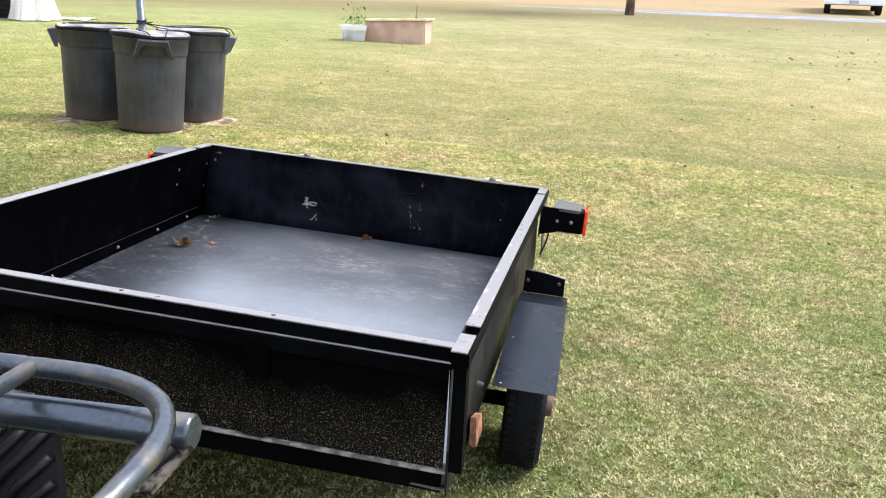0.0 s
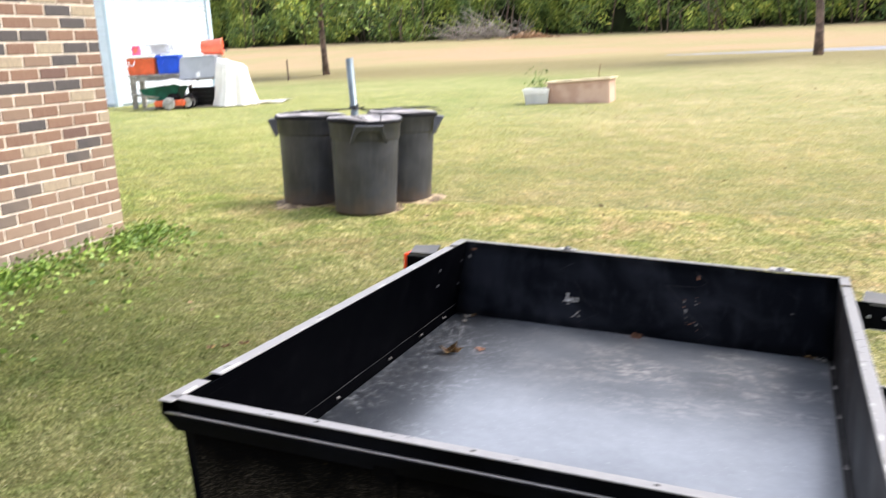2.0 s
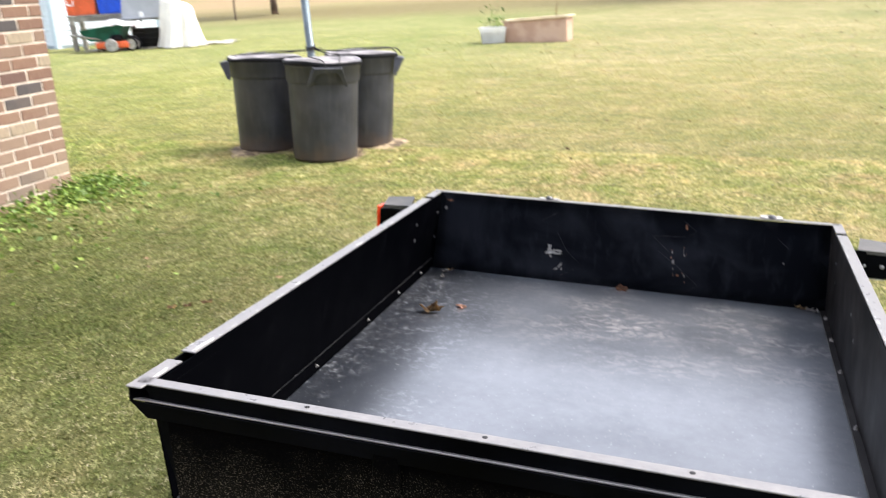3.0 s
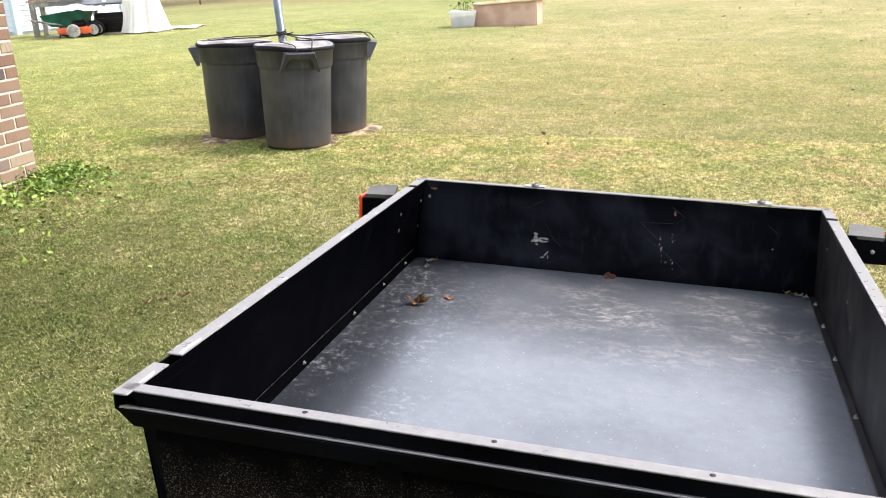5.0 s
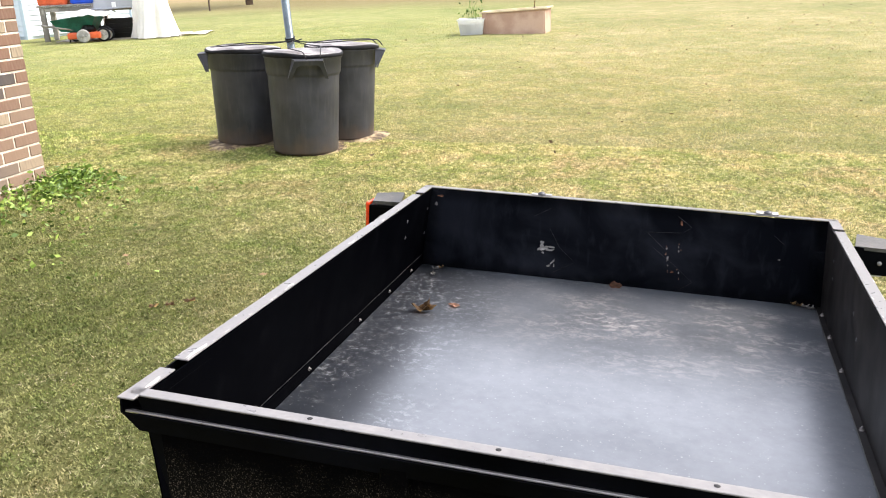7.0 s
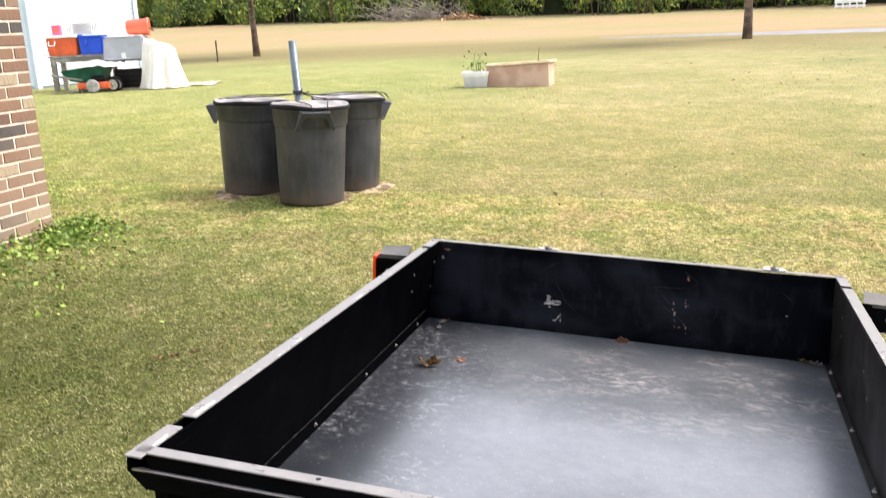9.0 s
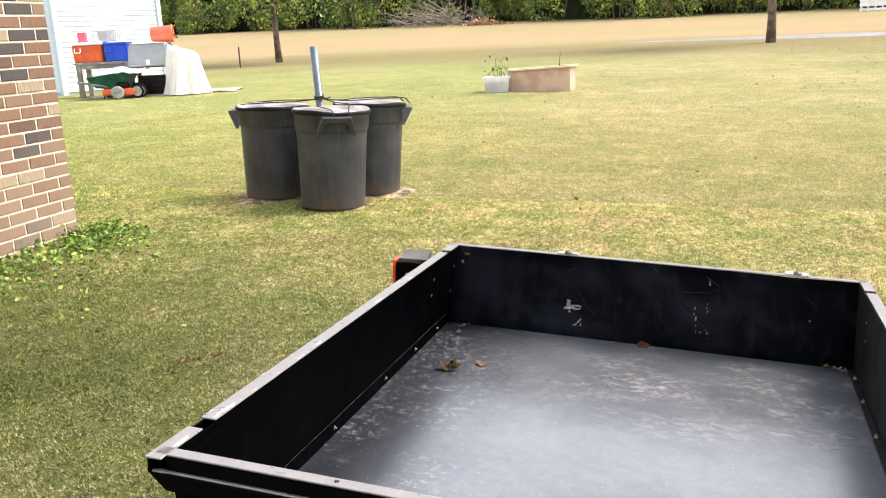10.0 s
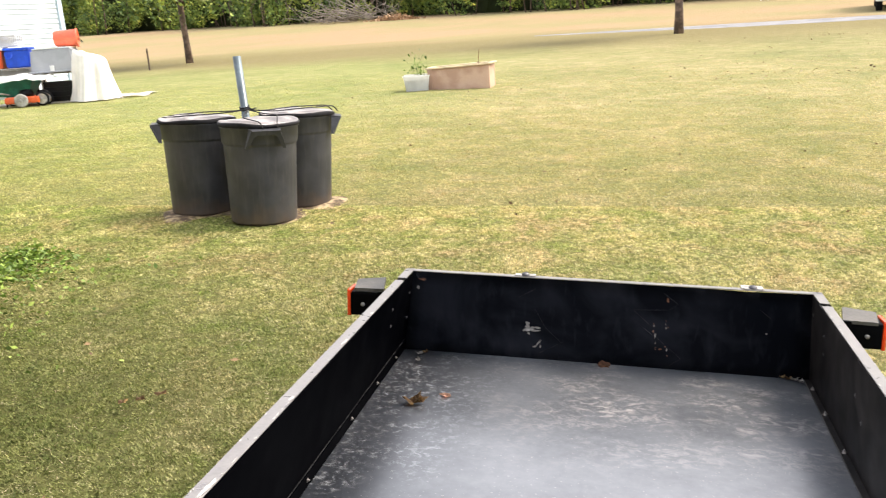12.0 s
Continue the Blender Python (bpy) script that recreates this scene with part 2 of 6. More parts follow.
def turf(n, l, crisp=1.0):
    """Patches of green, olive and straw, the same for the soil sheet and the blades on it."""
    broad = ramp_of(n, l, noise_at(n, l, 0.35, 5), [(0.3, (0.21, 0.24, 0.08)), (0.5, (0.33, 0.32, 0.125)), (0.7, (0.44, 0.4, 0.19))])
    spots = ramp_of(n, l, noise_at(n, l, 2.3, 8, distort=0.5, harsh=0.62), [(0.41, GREEN), (0.52, OLIVE), (0.64, STRAW)])
    fine = ramp_of(n, l, noise_at(n, l, 11, 5, distort=0.4), [(0.34, (0.1, 0.14, 0.045)), (0.5, (0.29, 0.285, 0.12)), (0.66, (0.55, 0.5, 0.3))])
    tuft = ramp_of(n, l, noise_at(n, l, 34, 4, distort=0.3), [(0.38, (0.05, 0.07, 0.02)), (0.5, (0.29, 0.29, 0.115)), (0.63, (0.58, 0.54, 0.32))])
    dry = mixed(n, l, 0.36 * crisp, mixed(n, l, 0.42 * crisp, mixed(n, l, 0.78 if crisp == 1 else 0.3, broad, spots), fine), tuft)
    worn = mapped(n, l, noise_at(n, l, 1.9, 7, distort=0.9, harsh=0.66), 0.5, 0.62, 0.0, 0.6 * crisp)
    dry = mixed(n, l, worn, dry, mixed(n, l, mapped(n, l, noise_at(n, l, 34, 4), 0.35, 0.65), (0.17, 0.115, 0.06), (0.47, 0.375, 0.235)))
    lush = mapped(n, l, noise_at(n, l, 3.1, 6, distort=0.6, harsh=0.62, stretch=(1, 1, 3)), 0.52, 0.62, 0.0, 0.65 * crisp)
    dry = mixed(n, l, lush, dry, mixed(n, l, mapped(n, l, noise_at(n, l, 40, 4), 0.35, 0.65), (0.06, 0.11, 0.02), (0.25, 0.31, 0.09)))
    # lighter and yellower further out, darker close by
    out_there, place = n.new("ShaderNodeSeparateXYZ"), n.new("ShaderNodeNewGeometry")
    l.new(place.outputs["Position"], out_there.inputs[0])
    dry = mixed(n, l, mapped(n, l, out_there.outputs["Y"], -0.5, 5.5), mixed(n, l, 1.0, dry, (0.7, 0.77, 0.76), "MULTIPLY"), mixed(n, l, 1.0, dry, (1.22, 1.15, 1.04), "MULTIPLY"))
    dry = mixed(n, l, mapped(n, l, out_there.outputs["X"], -4.5, -0.5, 1.0, 0.0), dry, mixed(n, l, 1.0, dry, (0.9, 1.03, 0.85), "MULTIPLY"))
    # greener turf in the strip along the house, its shade put into the colour
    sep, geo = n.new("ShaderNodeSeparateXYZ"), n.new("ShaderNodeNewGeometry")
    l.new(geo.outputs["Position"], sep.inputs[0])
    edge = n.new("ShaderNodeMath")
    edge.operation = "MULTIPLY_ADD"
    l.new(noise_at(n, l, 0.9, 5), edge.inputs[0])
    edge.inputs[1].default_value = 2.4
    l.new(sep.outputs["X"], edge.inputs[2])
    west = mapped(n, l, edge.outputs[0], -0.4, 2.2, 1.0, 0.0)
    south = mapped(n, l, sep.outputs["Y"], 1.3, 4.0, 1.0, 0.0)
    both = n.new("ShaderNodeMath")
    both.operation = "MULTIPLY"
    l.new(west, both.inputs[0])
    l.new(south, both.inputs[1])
    shaded_green = mixed(n, l, mapped(n, l, noise_at(n, l, 7, 4), 0.35, 0.65), (0.024, 0.044, 0.008), (0.102, 0.122, 0.03))
    shaded_green = mixed(n, l, 0.45, shaded_green, mixed(n, l, mapped(n, l, noise_at(n, l, 48, 3), 0.35, 0.65), (0.016, 0.028, 0.006), (0.178, 0.192, 0.072)))
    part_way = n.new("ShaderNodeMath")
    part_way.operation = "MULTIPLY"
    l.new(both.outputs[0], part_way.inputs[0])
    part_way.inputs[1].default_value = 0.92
    return mixed(n, l, part_way.outputs[0], dry, shaded_green)


def lawn_material():
    m, n, l, b = nodes_of("lawn_soil_and_thatch")
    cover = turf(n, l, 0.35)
    sep, co = n.new("ShaderNodeSeparateXYZ"), n.new("ShaderNodeTexCoord")
    l.new(co.outputs["Object"], sep.inputs[0])
    thatch = mixed(n, l, noise_at(n, l, 60, 4), (0.028, 0.032, 0.009), (0.1, 0.096, 0.035))
    thatch = mixed(n, l, 0.3, thatch, cover)
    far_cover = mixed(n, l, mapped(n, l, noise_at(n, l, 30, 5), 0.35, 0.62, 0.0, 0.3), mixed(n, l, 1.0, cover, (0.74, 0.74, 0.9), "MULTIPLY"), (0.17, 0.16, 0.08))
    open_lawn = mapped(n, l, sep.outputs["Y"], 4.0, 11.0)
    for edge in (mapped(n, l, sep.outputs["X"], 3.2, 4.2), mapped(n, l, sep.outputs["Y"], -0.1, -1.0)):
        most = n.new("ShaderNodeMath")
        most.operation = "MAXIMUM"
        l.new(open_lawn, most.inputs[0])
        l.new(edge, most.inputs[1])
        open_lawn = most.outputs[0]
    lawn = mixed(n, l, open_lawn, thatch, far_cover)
    wobble = n.new("ShaderNodeMath")
    wobble.operation = "MULTIPLY_ADD"
    l.new(noise_at(n, l, 0.25, 4), wobble.inputs[0])
    wobble.inputs[1].default_value = 5.0
    l.new(sep.outputs["Y"], wobble.inputs[2])
    rough_grass = mixed(n, l, noise_at(n, l, 6, 5), (0.165, 0.145, 0.068), (0.24, 0.2, 0.1))
    field = mixed(n, l, mapped(n, l, noise_at(n, l, 0.12, 5), 0.4, 0.6), (0.35, 0.245, 0.15), (0.28, 0.245, 0.122))
    field = mixed(n, l, mapped(n, l, noise_at(n, l, 3, 5), 0.3, 0.7, 0.0, 0.35), field, (0.26, 0.22, 0.12))
    c = mixed(n, l, mapped(n, l, wobble.outputs[0], 23.0, 28.0), lawn, rough_grass)
    c = mixed(n, l, mapped(n, l, wobble.outputs[0], 31.0, 36.5), c, field)
    l.new(c, b.inputs["Base Color"])
    b.inputs["Roughness"].default_value = 0.95
    b.inputs["Specular IOR Level"].default_value = 0.1
    bumped(n, l, b, noise_at(n, l, 38, 6), 0.9, 0.03)
    return m


def blade_material(name, own_stops, crisp=1.0):
    m, n, l, b = nodes_of(name)
    g = n.new("ShaderNodeNewGeometry")
    rnd = g.outputs["Random Per Island"]
    own = ramp_of(n, l, rnd, own_stops)
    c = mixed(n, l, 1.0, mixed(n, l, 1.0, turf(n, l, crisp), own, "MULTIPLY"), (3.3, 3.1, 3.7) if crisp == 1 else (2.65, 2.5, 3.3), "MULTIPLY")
    l.new(c, b.inputs["Base Color"])
    b.inputs["Roughness"].default_value = 0.7
    b.inputs["Specular IOR Level"].default_value = 0.15
    through_leaf, both = n.new("ShaderNodeBsdfTranslucent"), n.new("ShaderNodeMixShader")
    l.new(c, through_leaf.inputs[0])
    both.inputs[0].default_value = 0.3
    l.new(b.outputs[0], both.inputs[1])
    l.new(through_leaf.outputs[0], both.inputs[2])
    l.new(both.outputs[0], n["Material Output"].inputs[0])
    return m


def leaf_material(name, stops, rough=0.65, lit_masses=0.0):
    m, n, l, b = nodes_of(name)
    g = n.new("ShaderNodeNewGeometry")
    c = ramp_of(n, l, g.outputs["Random Per Island"], stops)
    if lit_masses:
        # broad noise paints sunlit and shaded clumps into the leaf colour
        c = mixed(n, l, 1.0, c, ramp_of(n, l, noise_at(n, l, lit_masses, 5), [(0.36, (0.3, 0.42, 0.4)), (0.5, (0.85, 0.9, 0.7)), (0.66, (1.7, 1.5, 1.0))]), "MULTIPLY")
    l.new(c, b.inputs["Base Color"])
    b.inputs["Roughness"].default_value = rough
    return m


def brick_material():
    m, n, l, b = nodes_of("mixed_red_brick")
    o = n.new("ShaderNodeObjectInfo")
    kinds = ramp_of(n, l, o.outputs["Random"], [(0.0, (0.195, 0.112, 0.072)), (0.25, (0.17, 0.096, 0.063)), (0.42, (0.205, 0.138, 0.094)), (0.58, (0.34, 0.275, 0.185)), (0.73, (0.125, 0.07, 0.053)), (0.84, (0.065, 0.057, 0.054))], True)
    streak = mapped(n, l, noise_at(n, l, 34, 5, stretch=(2, 2, 0.4)), 0.45, 0.62, 0.0, 0.45)
    rubbed = ramp_of(n, l, o.outputs["Random"], [(0.0, (0.245, 0.155, 0.105)), (0.58, (0.14, 0.103, 0.075)), (0.73, (0.15, 0.1, 0.075)), (0.84, (0.095, 0.08, 0.072))], True)
    c = mixed(n, l, streak, kinds, rubbed)
    sep, co = n.new("ShaderNodeSeparateXYZ"), n.new("ShaderNodeTexCoord")
    geo = n.new("ShaderNodeNewGeometry")
    l.new(geo.outputs["Position"], sep.inputs[0])
    wob = n.new("ShaderNodeMath")
    wob.operation = "MULTIPLY_ADD"
    l.new(noise_at(n, l, 3, 4), wob.inputs[0])
    wob.inputs[1].default_value = 0.5
    l.new(sep.outputs["Z"], wob.inputs[2])
    dust = mapped(n, l, wob.outputs[0], 0.35, 1.0, 0.55, 0.0)
    c = mixed(n, l, dust, c, (0.34, 0.25, 0.175))
    l.new(c, b.inputs["Base Color"])
    b.inputs["Roughness"].default_value = 0.9
    bumped(n, l, b, noise_at(n, l, 160, 4), 0.35, 0.004)
    return m


def bed_material():
    """Black enamel on sheet steel, dulled by dust, with fine pale scuffs where loads were dragged."""
    m, n, l, b = nodes_of("scuffed_black_enamel")
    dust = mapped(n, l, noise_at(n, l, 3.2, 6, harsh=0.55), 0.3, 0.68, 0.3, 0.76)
    sep, co = n.new("ShaderNodeSeparateXYZ"), n.new("ShaderNodeTexCoord")
    l.new(co.outputs["Object"], sep.inputs[0])

    def times(a, c):
        t = n.new("ShaderNodeMath")
        t.operation = "MULTIPLY"
        l.new(a, t.inputs[0])
        l.new(c, t.inputs[1])
        return t.outputs[0]

    dragged = times(mapped(n, l, sep.outputs["X"], 0.25, 0.7, 0.12, 1.0), mapped(n, l, sep.outputs["Y"], 0.85, 1.2, 0.06, 1.0))
    patch = times(dragged, mapped(n, l, noise_at(n, l, 5.5, 5, stretch=(0.8, 1.3, 1)), 0.44, 0.6))
    scuff = times(mapped(n, l, noise_at(n, l, 32, 12, distort=0.8, harsh=0.72, stretch=(0.85, 1.15, 1)), 0.47, 0.7, 0.0, 0.9), patch)
    chalky = times(mapped(n, l, noise_at(n, l, 48, 9, distort=0.5, harsh=0.72), 0.51, 0.68, 0.0, 0.8), mapped(n, l, sep.outputs["X"], 0.42, 0.14, 0.0, 1.0))
    chalky = times(chalky, mapped(n, l, noise_at(n, l, 5, 4), 0.4, 0.56))
    cloud = mapped(n, l, noise_at(n, l, 34, 8, harsh=0.68), 0.36, 0.72, 0.0, 0.7)
    specks = mapped(n, l, noise_at(n, l, 130, 2), 0.67, 0.74, 0.0, 0.8)
    # dust colour cut at the left to paint the side wall's dark reflection
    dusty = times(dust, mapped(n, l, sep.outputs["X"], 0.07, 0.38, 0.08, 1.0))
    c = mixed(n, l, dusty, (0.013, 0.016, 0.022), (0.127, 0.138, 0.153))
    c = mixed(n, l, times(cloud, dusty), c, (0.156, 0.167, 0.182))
    c = mixed(n, l, scuff, c, (0.43, 0.41, 0.39))
    c = mixed(n, l, chalky, c, (0.36, 0.38, 0.4))
    c = mixed(n, l, specks, c, (0.25, 0.25, 0.25))
    l.new(c, b.inputs["Base Color"])
    l.new(mapped(n, l, noise_at(n, l, 4, 6), 0.3, 0.7, 0.28, 0.38), b.inputs["Roughness"])
    b.inputs["Specular IOR Level"].default_value = 0.5
    b.inputs["Coat Weight"].default_value, b.inputs["Coat IOR"].default_value, b.inputs["Coat Roughness"].default_value = 1.0, 1.72, 0.26
    bumped(n, l, b, noise_at(n, l, 4, 2), 0.008, 0.01)
    return m


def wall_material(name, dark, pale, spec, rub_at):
    """The inner black sheets, with soft rub marks; each copy's tones also paint its light or shade."""
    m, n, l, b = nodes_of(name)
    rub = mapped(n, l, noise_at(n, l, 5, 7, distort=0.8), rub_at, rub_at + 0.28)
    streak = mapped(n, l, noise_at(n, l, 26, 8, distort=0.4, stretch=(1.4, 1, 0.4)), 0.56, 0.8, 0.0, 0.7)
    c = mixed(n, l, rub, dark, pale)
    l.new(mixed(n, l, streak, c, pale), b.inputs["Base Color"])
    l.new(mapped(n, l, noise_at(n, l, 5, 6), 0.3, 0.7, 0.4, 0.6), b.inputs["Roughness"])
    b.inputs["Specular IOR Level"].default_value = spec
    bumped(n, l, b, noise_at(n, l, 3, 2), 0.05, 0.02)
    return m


def bin_material():
    """Charcoal plastic, dusty in broad patches, with mud splashed on its foot."""
    m, n, l, b = nodes_of("charcoal_plastic")
    sep, co = n.new("ShaderNodeSeparateXYZ"), n.new("ShaderNodeTexCoord")
    l.new(co.outputs["Object"], sep.inputs[0])
    c = mixed(n, l, mapped(n, l, noise_at(n, l, 5, 6), 0.35, 0.68), (0.024, 0.0255, 0.031), (0.056, 0.058, 0.067))
    c = mixed(n, l, mapped(n, l, noise_at(n, l, 16, 6, stretch=(2.5, 2.5, 0.35)), 0.5, 0.75, 0.0, 0.22), c, (0.14, 0.135, 0.13))
    wob = n.new("ShaderNodeMath")
    wob.operation = "MULTIPLY_ADD"
    l.new(noise_at(n, l, 9, 5), wob.inputs[0])
    wob.inputs[1].default_value = 0.3
    l.new(sep.outputs["Z"], wob.inputs[2])
    c = mixed(n, l, mapped(n, l, wob.outputs[0], 0.12, 0.3, 0.7, 0.0), c, (0.115, 0.078, 0.055))
    l.new(c, b.inputs["Base Color"])
    b.inputs["Roughness"].default_value = 0.5
    bumped(n, l, b, noise_at(n, l, 80, 4), 0.05, 0.01)
    return m


def mud_material():
    """Black sheet with dried mud: fine specks that thicken in drifts."""
    m, n, l, b = nodes_of("mud_spattered_black_steel")
    speck = mapped(n, l, noise_at(n, l, 390, 4, harsh=0.66), 0.56, 0.68)
    sep, co = n.new("ShaderNodeSeparateXYZ"), n.new("ShaderNodeTexCoord")
    l.new(co.outputs["Object"], sep.inputs[0])
    splash = n.new("ShaderNodeMath")  # thrown up from the wheels, so it thins out upwards
    splash.operation = "MULTIPLY_ADD"
    l.new(noise_at(n, l, 6, 7, harsh=0.6), splash.inputs[0])
    splash.inputs[1].default_value = 0.24
    l.new(sep.outputs["Z"], splash.inputs[2])
    drift = mapped(n, l, splash.outputs[0], 0.05, -0.06, 0.02, 0.95)
    both = n.new("ShaderNodeMath")
    both.operation = "MULTIPLY"
    l.new(speck, both.inputs[0])
    l.new(drift, both.inputs[1])
    base = mixed(n, l, drift, (0.0008, 0.0008, 0.0009), (0.009, 0.0078, 0.006))
    l.new(mixed(n, l, both.outputs[0], base, (0.27, 0.225, 0.165)), b.inputs["Base Color"])
    b.inputs["Roughness"].default_value, b.inputs["Specular IOR Level"].default_value = 0.9, 0.03
    return m


M_mud = mud_material()
M_can = bin_material()
M_scratch = material("rubbed_streak", (0.03, 0.03, 0.034), 0.7, 0, 0.5, 60, 0.0, 90, spec=0.1)
M_chalk = material("chalky_worn_primer", (0.6, 0.59, 0.56), 0.7, 0, 0.2, 60, 0.0, 90)
M_dust = material("dusty_black_steel", (0.035, 0.031, 0.026), 0.8, 0, 0.5, 60, 0.1, 200, (0.13, 0.115, 0.095), spec=0.05)
M_foot = material("dust_caked_rail", (0.26, 0.24, 0.21), 0.85, 0, 0.45, 45, 0.1, 150, (0.36, 0.33, 0.29), spec=0.05)
M_blade = blade_material("grass_blades", [(0.0, (0.26, 0.3, 0.2)), (0.3, (0.44, 0.47, 0.39)), (0.65, (0.57, 0.57, 0.52)), (0.9, (0.66, 0.65, 0.61)), (1.0, (0.78, 0.76, 0.72))])
M_blade_far = blade_material("far_grass_blades", [(0.0, (0.43, 0.45, 0.39)), (0.5, (0.54, 0.54, 0.5)), (1.0, (0.64, 0.63, 0.58))], 0.3)
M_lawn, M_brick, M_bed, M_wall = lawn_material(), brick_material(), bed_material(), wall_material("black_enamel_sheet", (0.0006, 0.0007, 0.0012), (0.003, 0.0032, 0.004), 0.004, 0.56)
# same enamel painted lighter for the right side, which catches more light
M_wall_lit = wall_material("black_enamel_lit_side", (0.007, 0.0065, 0.0065), (0.03, 0.027, 0.026), 0.1, 0.42)
# pale tone holds the hand smears and also the gate's painted sheen
M_gate = wall_material("smeared_enamel_with_sheen", (0.0042, 0.0056, 0.0095), (0.027, 0.03, 0.039), 0.1, 0.44)
M_side = material("dusty_grey_steel", (0.045, 0.044, 0.04), 0.45, 0, 0.4, 9, 0.05, 120, (0.095, 0.09, 0.08), (0.35, 0.7), spec=0.5)
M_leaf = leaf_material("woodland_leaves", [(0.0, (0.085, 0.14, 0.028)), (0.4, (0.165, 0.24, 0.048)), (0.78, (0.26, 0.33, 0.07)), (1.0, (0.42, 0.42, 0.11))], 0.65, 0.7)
M_shade = material("woods_depth_shade", (0.03, 0.04, 0.013), 0.95, 0, 0.3, 0.5, 0.0, 3)


# ---- ground: one sheet, sloping gently across and rising towards the woods ----
def rise(y):
    return sum(np.interp(np.asarray(y, float) + d, [-600, 8, 14, 20, 27, 34, 45, 55, 80, 600], [0, 0, 0.06, 0.2, 0.4, 0.52, 0.9, 1.35, 2.0, 4.0]) for d in (-4, -2, 0, 2, 4)) / 5


def height(x, y):
    x, y = np.asarray(x, float), np.asarray(y, float)
    lean = -0.029 * 8 * np.tanh(x / 8) * (1 - 0.75 * np.clip((y - 8) / 16, 0, 1))
    return lean + rise(y) + 0.013 * np.clip(-x - 5, 0, 60) * np.clip((y - 35) / 25, 0, 1)


def axis_steps(near, far, fine, count):
    """Steps that are fine near zero and widen outwards."""
    inner = np.arange(-near, near + fine / 2, fine)
    outer = near + (far - near) * (np.linspace(0, 1, count + 1)[1:]) ** 2.4
    return np.concatenate([-outer[::-1], inner, outer])


def sheet(name, X, Y, Z, mat):
    me = bpy.data.meshes.new(name)
    ny, nx = X.shape
    idx = np.arange(nx * ny).reshape(ny, nx)
    quads = np.stack([idx[:-1, :-1], idx[:-1, 1:], idx[1:, 1:], idx[1:, :-1]], -1).reshape(-1, 4)
    me.from_pydata(np.stack([X, Y, Z], -1).reshape(-1, 3).tolist(), [], quads.tolist())
    me.materials.append(mat)
    me.polygons.foreach_set("use_smooth", [True] * len(me.polygons))
    return new(name, me)


X, Y = np.meshgrid(axis_steps(14, 600, 0.25, 30), axis_steps(20, 600, 0.25, 34))
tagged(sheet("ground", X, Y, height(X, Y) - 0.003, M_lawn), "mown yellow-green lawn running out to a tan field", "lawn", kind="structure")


def on_ground(x, y, dz=0.0):
    return Vector((x, y, float(height(x, y)) + dz))


# ---- the gravel drive beyond the lawn ----
U, V = np.meshgrid(np.linspace(-2.5, 60, 120), np.linspace(-1, 1, 5))
RY = 30.7 - 0.1 * np.clip(U, -3, 14) + V * np.clip(0.25 + 0.2 * (U + 2.5), 0.25, 1.6)
tagged(sheet("road", U, RY, height(U, RY) + 0.012 - 0.02 * V * V, M_gravel), "pale grey gravel drive across the field", "road", kind="structure")

# ---- the trailer ----
TRAILER = Matrix(((0.99780, -0.00089, 0.06636, 0.0000), (-0.00276, 0.99849, 0.05481, -0.0000), (-0.06631, -0.05487, 0.99629, 0.5783), (0, 0, 0, 1)))
NL, NR, FL, FR = (0.03, -0.012), (1.19, -0.03), (0.0, 1.64), (1.226, 1.625)
RIM, DEEP = 0.025, 0.253
FOOT = (-0.006, 0.012)  # how far in the sides stand at the foot: the box widens downwards


def rail(u, v, z=0.0, inset=0.0):
    """A place on the box's plan: u across from 0 to 1, v along from 0 to 1, moved inwards by inset."""
    a, b = Vector(NL).lerp(Vector(NR), u), Vector(FL).lerp(Vector(FR), u)
    p = a.lerp(b, v)
    return Vector((p.x + inset * (1 - 2 * u), p.y + inset * (1 - 2 * v), z))


def inner(u, v, z, proud=0.0):
    """A place on the inner face of a side: v along, z down from the rim."""
    p = rail(u, v, z)
    p.x += (RIM + (FOOT[u] - RIM) * -z / DEEP + proud) * (1 - 2 * u)
    return p


def plate(corners, thick, soften=0.0):
    bm = bmesh.new()
    slab(bm, corners, thick)
    bmesh.ops.recalc_face_normals(bm, faces=bm.faces)
    if soften:
        bmesh.ops.bevel(bm, geom=list(bm.edges), offset=soften, segments=1, affect="EDGES")
    return bm


def bolt_mesh(r=0.006, h=0.004):
    bm = bmesh.new()
    lathe(bm, [(0, h), (r * 0.6, h * 0.95), (r, h * 0.4), (r, 0)], 10)
    return bm


M_dim_edge = material("faintly_rubbed_black", (0.02, 0.02, 0.021), 0.5, 0, 0.6, 40, 0.0, 90, spec=0.1)
M_zinc = material("dull_zinc", (0.2, 0.185, 0.175), 0.5, 0.3, 0.3, 60, 0.0, 90)
M_guard_dark = material("dull_grey_bolt", (0.09, 0.09, 0.095), 0.4, 0.4, 0.3, 30, 0.0, 90)
trailer = root("utility_trailer", TRAILER, "black steel utility trailer with worn grey rims and an empty bed", "trailer")
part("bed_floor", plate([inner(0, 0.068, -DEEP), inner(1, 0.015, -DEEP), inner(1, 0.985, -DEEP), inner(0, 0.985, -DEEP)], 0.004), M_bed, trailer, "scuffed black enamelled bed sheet")
